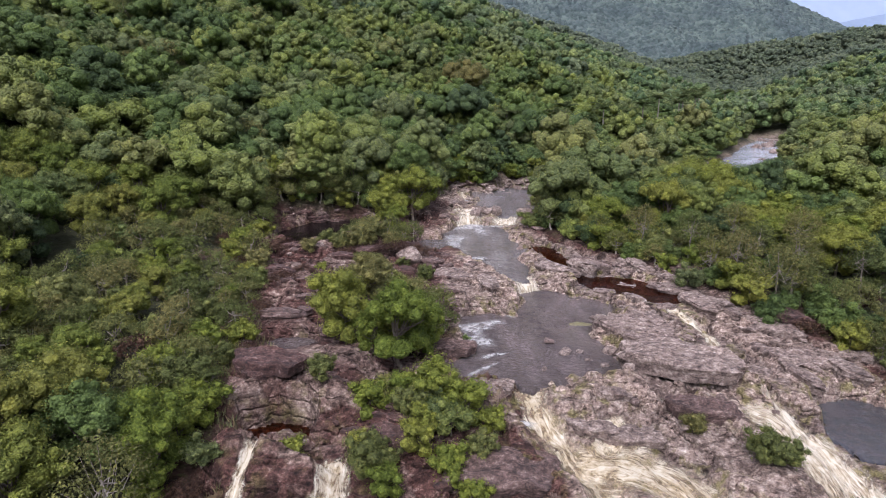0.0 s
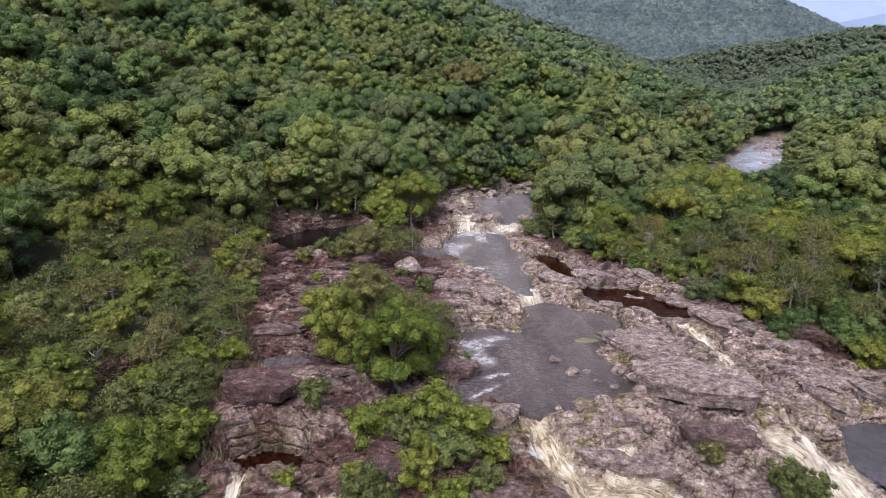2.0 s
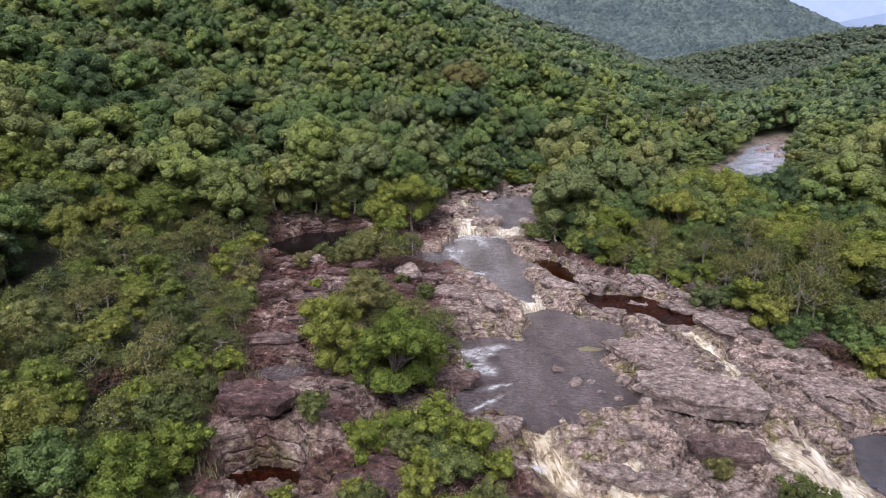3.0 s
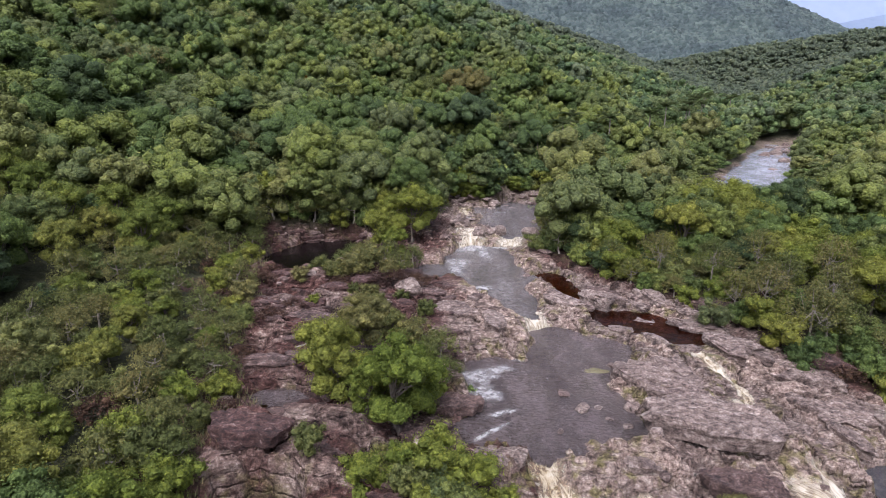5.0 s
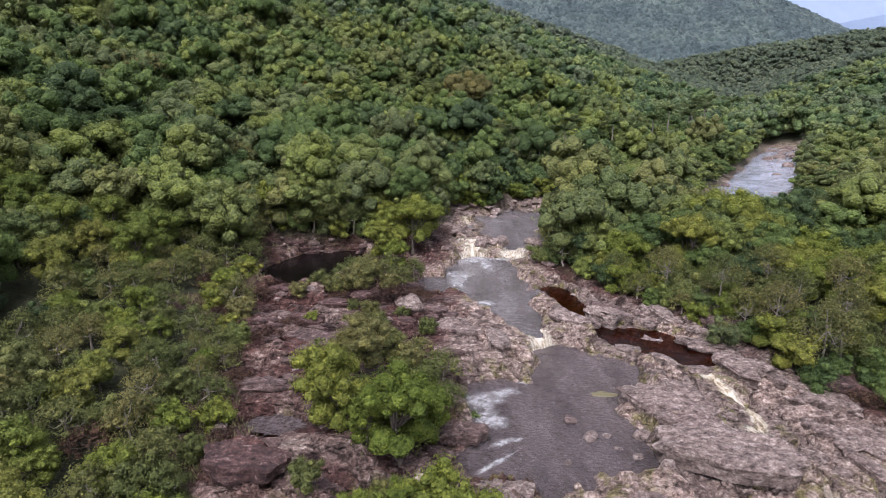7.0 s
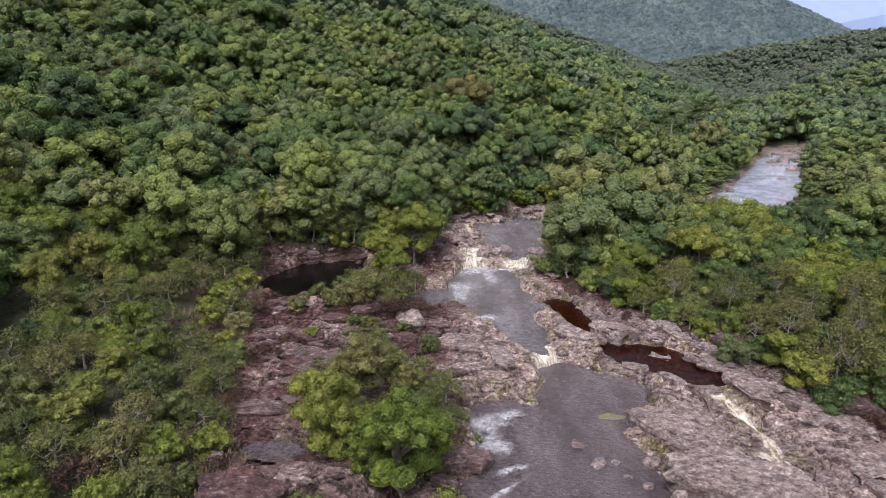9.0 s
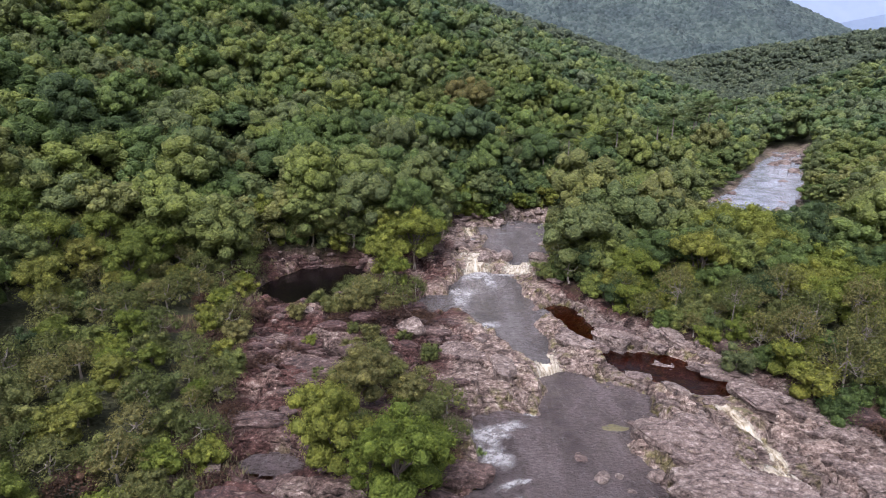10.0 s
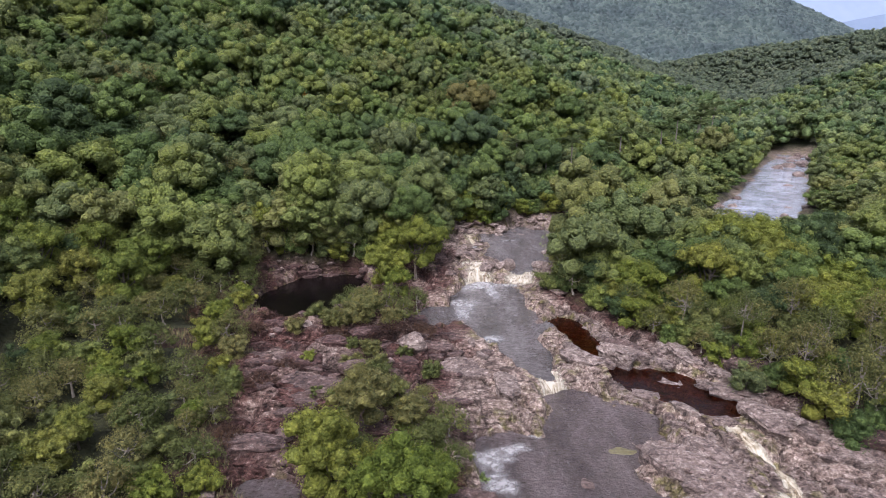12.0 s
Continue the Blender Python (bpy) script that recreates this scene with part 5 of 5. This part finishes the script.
def woods(name, X, Y, templates, low, high, label, mat=None, sunny=1.0):
    vs, fs, tints, ns, off = [], [], [], [], 0
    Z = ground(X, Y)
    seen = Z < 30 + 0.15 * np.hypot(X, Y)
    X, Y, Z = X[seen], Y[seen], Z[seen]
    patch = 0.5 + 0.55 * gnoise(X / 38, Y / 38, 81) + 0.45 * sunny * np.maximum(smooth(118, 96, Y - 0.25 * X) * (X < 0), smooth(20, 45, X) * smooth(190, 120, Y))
    for x, y, z, q in zip(X, Y, Z, patch):
        v, f, nv = templates[int(RNG.integers(len(templates)))]
        s = RNG.uniform(low, high)
        short = sight_line_height(x, y)
        s *= max(short, 0.5 + 0.5 * short)
        a = RNG.uniform(0, 2 * np.pi)
        c, d = math.cos(a) * s, math.sin(a) * s
        w = np.empty_like(v)
        w[:, 0], w[:, 1], w[:, 2] = x + v[:, 0] * c - v[:, 1] * d, y + v[:, 0] * d + v[:, 1] * c, z - 0.4 * short + v[:, 2] * s * short / max(short, 0.5 + 0.5 * short) * RNG.uniform(0.85, 1.2)
        vs.append(w)
        ns.append(np.stack([(nv[:, 0] * c - nv[:, 1] * d) / s, (nv[:, 0] * d + nv[:, 1] * c) / s, nv[:, 2]], axis=1))
        fs.append(f + off)
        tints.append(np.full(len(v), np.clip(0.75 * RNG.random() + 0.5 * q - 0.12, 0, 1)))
        off += len(v)
    if not vs:
        return
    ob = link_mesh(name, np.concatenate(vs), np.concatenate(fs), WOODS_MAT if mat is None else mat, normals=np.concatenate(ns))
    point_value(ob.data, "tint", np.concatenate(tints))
    tagged(ob, label, "forest", kind="stuff")


MID_NEAR = [wood_template(380 + k, 8.0 + k % 3, 3.7 + 0.3 * (k % 3), 30, 1, 1250, 0.29) for k in range(8)]
MID = [wood_template(300 + k, 8.0 + k % 3, 3.9, 20, 1, 440, 0.42, 0.25) for k in range(7)]
FAR = [wood_template(320 + k, 8.5 + k % 2, 4.4, 9, 1, 80, 0.7, 0.30) for k in range(6)]
DOME = [wood_template(340 + k, 9.0, 5.2, 6, 1, 0, 0, 0.4) for k in range(5)]
# Paler, bluish greens: the haze over the valley sides is painted in.
HAZE_PALE_WOODS_MAT = make_leaf_material("haze_pale_leaves", [(0.0, (0.100, 0.130, 0.088)), (0.5, (0.124, 0.154, 0.100)), (1.0, (0.146, 0.170, 0.112))], 'woods', 0.7)


def in_view(X, Y, margin=12):
    return np.abs(X) < Y * 0.80 + margin


X, Y = scatter(-170, 175, NEAR_Y, 205, 4.75)
k = (rockiness(X, Y) < -1) & in_view(X, Y) & (np.hypot(X, Y) < 205)
k &= np.array([min((x - a) ** 2 + (y - b) ** 2 for a, b in PLACED[:60]) > 12 for x, y in zip(X, Y)])
close = np.hypot(X, Y) < 140
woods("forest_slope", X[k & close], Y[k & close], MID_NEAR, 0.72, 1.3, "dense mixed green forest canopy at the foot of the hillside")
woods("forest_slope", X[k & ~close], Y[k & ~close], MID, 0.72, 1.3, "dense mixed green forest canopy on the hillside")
LOW = [wood_template(360 + k, 6.0, 3.2, 25, 1, 800, 0.26) for k in range(6)]
X, Y = scatter(-4, 74, 94, 136, 3.7)
k = (rockiness(X, Y) < -0.4) & (rockiness(X, Y) > -26)
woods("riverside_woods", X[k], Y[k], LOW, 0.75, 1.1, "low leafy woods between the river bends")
X, Y = scatter(30, 150, 116, 240, 4.2)
k = (rockiness(X, Y) < -0.3) & (rockiness(X, Y) > -12) & ~((0.36 * Y < X) & (X < 0.58 * Y) & (Y < 124))
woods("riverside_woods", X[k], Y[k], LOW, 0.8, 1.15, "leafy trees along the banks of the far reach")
X, Y = scatter(-75, 70, 26, NEAR_Y, 5.6)
k = (rockiness(X, Y) < -1) & in_view(X, Y, 10) & ~(np.abs(X) < np.minimum(Y * 0.80 + 7, 62))
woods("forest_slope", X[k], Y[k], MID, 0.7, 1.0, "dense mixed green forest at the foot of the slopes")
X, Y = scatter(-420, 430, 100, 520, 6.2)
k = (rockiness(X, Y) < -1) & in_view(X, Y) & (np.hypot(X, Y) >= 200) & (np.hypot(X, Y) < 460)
woods("forest_beyond", X[k], Y[k], FAR, 0.8, 1.35, "dense forest canopy farther up the valley", HAZE_BLUE_WOODS_MAT)
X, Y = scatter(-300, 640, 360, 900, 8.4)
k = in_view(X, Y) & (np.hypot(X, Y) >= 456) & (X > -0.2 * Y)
woods("distant_forest", X[k], Y[k], DOME, 1.0, 1.4, "distant forest canopy along the valley sides", HAZE_PALE_WOODS_MAT)
X, Y = scatter(-120, 120, -110, 40, 7.5)
k = (rockiness(X, Y) < -1) & ~in_view(X, Y, 10)
woods("forest_behind", X[k], Y[k], DOME, 0.7, 0.9, "forest on both banks downstream")


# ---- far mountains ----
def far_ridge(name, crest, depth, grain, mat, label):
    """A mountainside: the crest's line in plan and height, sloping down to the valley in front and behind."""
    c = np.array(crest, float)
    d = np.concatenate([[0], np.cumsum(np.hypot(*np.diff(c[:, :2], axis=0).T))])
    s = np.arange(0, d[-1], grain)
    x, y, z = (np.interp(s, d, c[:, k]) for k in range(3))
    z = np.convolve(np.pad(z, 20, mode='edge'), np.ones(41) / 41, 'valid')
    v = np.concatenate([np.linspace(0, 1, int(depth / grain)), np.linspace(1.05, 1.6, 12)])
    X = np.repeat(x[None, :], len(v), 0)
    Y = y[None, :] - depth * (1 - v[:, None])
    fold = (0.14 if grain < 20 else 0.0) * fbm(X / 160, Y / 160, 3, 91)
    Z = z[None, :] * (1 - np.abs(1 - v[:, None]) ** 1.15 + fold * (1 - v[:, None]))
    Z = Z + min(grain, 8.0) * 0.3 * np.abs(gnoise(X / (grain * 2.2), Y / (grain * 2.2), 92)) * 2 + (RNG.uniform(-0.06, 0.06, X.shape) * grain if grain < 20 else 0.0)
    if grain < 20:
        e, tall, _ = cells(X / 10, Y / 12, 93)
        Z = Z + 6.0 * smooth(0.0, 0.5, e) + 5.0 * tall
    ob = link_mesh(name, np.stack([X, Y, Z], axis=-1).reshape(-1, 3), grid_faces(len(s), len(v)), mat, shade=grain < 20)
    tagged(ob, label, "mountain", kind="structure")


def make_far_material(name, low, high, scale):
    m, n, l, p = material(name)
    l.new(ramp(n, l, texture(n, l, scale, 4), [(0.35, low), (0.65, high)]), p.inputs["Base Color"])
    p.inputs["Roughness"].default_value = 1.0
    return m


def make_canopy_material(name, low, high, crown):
    """Far forest: crowns of different greens with haze mixed in, each one rounded, and broad patches of darker woods.
    """
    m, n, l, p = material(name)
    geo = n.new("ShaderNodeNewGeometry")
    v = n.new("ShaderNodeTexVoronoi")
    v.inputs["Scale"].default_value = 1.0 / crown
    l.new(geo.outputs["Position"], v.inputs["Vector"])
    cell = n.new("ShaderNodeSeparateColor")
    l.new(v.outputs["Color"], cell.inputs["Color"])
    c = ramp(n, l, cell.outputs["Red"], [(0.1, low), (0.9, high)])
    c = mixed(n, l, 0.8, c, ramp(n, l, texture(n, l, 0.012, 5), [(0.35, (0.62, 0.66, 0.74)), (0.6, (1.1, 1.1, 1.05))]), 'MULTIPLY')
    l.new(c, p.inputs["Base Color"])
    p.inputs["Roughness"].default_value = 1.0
    depth = n.new("ShaderNodeMath")
    depth.operation = 'MULTIPLY'
    depth.inputs[1].default_value = -1.0
    l.new(v.outputs["Distance"], depth.inputs[0])
    bumped(n, l, depth.outputs[0], 1.0, crown * 1.1, p)
    return m


# The mountain's blue-grey is haze mixed into the crown colours.
far_ridge("backdrop_mountain", [(-300, 1700, 330), (60, 1700, 340), (320, 1700, 360), (614, 1700, 335), (766, 1700, 294), (876, 1700, 251), (956, 1700, 214), (1022, 1700, 178), (1123, 1700, 120), (1300, 1700, 50)], 620, 4.6, make_canopy_material("haze_painted_forest", (0.048, 0.070, 0.066), (0.100, 0.130, 0.116), 9.0), "steep forest-covered mountain with blue haze painted into its colour")
# Ridge's base colour is the blue of the haze before it.
far_ridge("backdrop_ridge", [(1500, 3200, 230), (1875, 3200, 290), (2009, 3200, 347), (2113, 3200, 395), (2216, 3200, 421), (2700, 3200, 440), (3400, 3200, 440)], 700, 25.0, make_far_material("ridge_haze_colour", (0.15, 0.195, 0.27), (0.165, 0.21, 0.285), 0.01), "ridge on the horizon with haze painted in as pale blue")
# Added tall enough to hide bright sky; haze is painted in as pale blue.
far_ridge("backdrop_ridge", [(1400, 3900, 640), (2600, 3900, 700), (3600, 3900, 700)], 700, 30.0, make_far_material("sky_cover_colour", (0.22, 0.27, 0.36), (0.235, 0.285, 0.375), 0.01), "pale blue mountainside added to cover the sky, haze in its colour")


# ---- palms in the valley floor woods ----
def frond_mesh():
    n = 9
    t = np.linspace(0, 1, n)
    mid = np.stack([2.9 * t, 0 * t, 1.1 * t - 2.3 * t ** 2], axis=1)
    vs, fs = [], []
    for k in range(n - 1):
        for side in (-1, 1):
            for j in range(2):
                p = mid[k] * (1 - j * 0.5) + mid[k + 1] * j * 0.5
                w = 0.75 * math.sin(math.pi * min(0.95, 0.12 + t[k])) + 0.12
                b = len(vs)
                vs += [p, p + np.array([0.17, 0, 0]), p + np.array([0.42, side * w, -0.28 * w]), p + np.array([0.24, side * w * 0.5, 0.02])]
                fs += [[b, b + 1, b + 2], [b, b + 2, b + 3]] if side > 0 else [[b, b + 2, b + 1], [b, b + 3, b + 2]]
    v, f = tube(mid, np.linspace(0.05, 0.015, n), 4)
    fs += [[q + len(vs) for q in g] for g in f]
    vs = np.concatenate([np.array(vs), v])
    me = bpy.data.meshes.new("frond")
    me.from_pydata(vs.tolist(), [], fs)
    me.materials.append(PALM_MAT)
    return me


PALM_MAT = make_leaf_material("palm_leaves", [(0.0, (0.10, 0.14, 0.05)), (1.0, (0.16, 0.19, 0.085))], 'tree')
FROND = frond_mesh()
palm = new("palm_tree")
v, f = tube([(0, 0, -1), (0.1, 0, 3), (0.2, 0.1, 6), (0.2, 0.1, 8.6)], [0.19, 0.15, 0.13, 0.12], 8)
link_mesh("trunk", v, f, PALE_BARK_MAT, palm)
for k in range(13):
    fr = new("frond", FROND)
    fr.parent = palm
    fr.matrix_basis = pose(0.2, 0.1, 8.5, 0, -RNG.uniform(-5, 50), k * 27.7 + RNG.uniform(-8, 8))
tagged(palm, "slender palm with arching fronds above the canopy", "palm", group="palms in the valley")
for x, y, sc in ((26, 138, 1.0), (33, 140, 0.9), (38, 146, 1.1), (30, 150, 1.0), (44, 150, 1.0), (52, 160, 1.1), (60, 172, 1.15), (68, 178, 1.1), (76, 196, 1.2), (84, 206, 1.2), (20, 134, 0.85), (14, 136, 0.9), (47, 158, 0.9), (-22, 134, 0.85), (99, 238, 1.3), (118, 258, 1.3), (-34, 118, 0.8), (88, 222, 1.2)):
    copy_thing(palm, pose(x, y, ground_at(x, y) + 0.6, 0, 0, RNG.uniform(0, 360)) @ Matrix.Diagonal((sc * 1.15, sc * 1.15, sc * 1.25, 1)))
for o in (palm, *palm.children_recursive):
    bpy.data.objects.remove(o)

# ---- algae on rock just under the water ----
algae_mat, an, alk, ap = material("yellow_algae")
alk.new(ramp(an, alk, texture(an, alk, 2.5, 6), [(0.35, (0.07, 0.058, 0.03)), (0.65, (0.17, 0.145, 0.06))]), ap.inputs["Base Color"])
for x, y, size, turn in ((13.0, 52.9, 1.5, -4), (20.8, 58.6, 1.3, -20), (18.6, 61.6, 0.9, -35), (21.6, 60.6, 1.1, -30), (22.4, 57.4, 1.2, -30), (24.0, 54.8, 0.9, -40), (19.6, 57.6, 1.0, -30)):
    ob = new("algae_rock", slab_mesh(int(460 + x), algae_mat))
    ob.matrix_world = pose(x, y, max(0.0, ground_at(x, y)) - 0.09 * size, 0, 0, turn) @ Matrix.Diagonal((size, size * 0.8, size * 0.6, 1))
    tagged(ob, "low rock coated with yellow-green algae at the waterline", "rock", group="algae rocks")

# ---- driftwood ----
for x, y, ln, turn, tip in ((16.1, 39.9, 2.0, 250, 40), (-13.0, 53.6, 2.2, 20, 6), (5.8, 38.4, 1.6, 150, 5)):
    v, f = tube([(0, 0, 0), (ln * 0.4, 0.06, 0.03), (ln * 0.8, -0.03, 0.02), (ln, 0.05, 0.08)], [0.09, 0.08, 0.06, 0.03], 7)
    v2, f2 = tube([(ln * 0.55, 0, 0), (ln * 0.75, 0.25, 0.15)], [0.04, 0.015], 5)
    v, f = joined([(v, f), (v2, f2)])
    log = link_mesh("driftwood", v, f, PALE_BARK_MAT)
    log.matrix_world = pose(x, y, ground_at(x, y) + 0.08, 0, -tip, turn)
    tagged(log, "bleached driftwood branch stranded on the rock", "driftwood")


# ---- dry grass between rock and woods ----
def make_grass_material():
    m, n, l, p = material("dry_grass")
    isl = n.new("ShaderNodeNewGeometry").outputs["Random Per Island"]
    l.new(ramp(n, l, isl, [(0.0, (0.07, 0.09, 0.03)), (0.5, (0.13, 0.115, 0.045)), (1.0, (0.22, 0.16, 0.075))]), p.inputs["Base Color"])
    p.inputs["Roughness"].default_value = 0.8
    return m


def grass(X, Y, height):
    n = len(X)
    Z = ground(X, Y)
    a = RNG.uniform(0, 2 * np.pi, (n, 9))
    lean = RNG.uniform(0.15, 0.75, (n, 9))
    hh = height * RNG.uniform(0.5, 1.2, (n, 9))
    off = RNG.normal(0, 0.16, (n, 9, 2))
    bx, by = X[:, None] + off[..., 0], Y[:, None] + off[..., 1]
    tx, ty = bx + np.cos(a) * lean * hh, by + np.sin(a) * lean * hh
    wx, wy = -np.sin(a) * 0.045, np.cos(a) * 0.045
    z0 = np.repeat(Z[:, None], 9, 1) - 0.05
    v = np.stack([np.stack([bx - wx, by - wy, z0], -1), np.stack([bx + wx, by + wy, z0], -1), np.stack([tx, ty, z0 + hh], -1)], axis=2).reshape(-1, 3)
    ob = link_mesh("grass", v, np.arange(len(v)).reshape(-1, 3), make_grass_material())
    tagged(ob, "dry straw-coloured grass tufts at the edge of the rock", "grass", kind="stuff")


X, Y = scatter(-44, 50, 30, 98, 0.62)
E = rockiness(X, Y)
k = (E < 1.5) & (E > -6) & (fbm(X / 5, Y / 5, 3, 95) > np.where(X > 12, 0.12, 0.0)) & (np.abs(X) < Y * 0.8 + 4)
k |= (clearing(X, Y) > -0.1) & (fbm(X / 3, Y / 3, 2, 96) > -0.05)
grass(X[k], Y[k], 0.6)
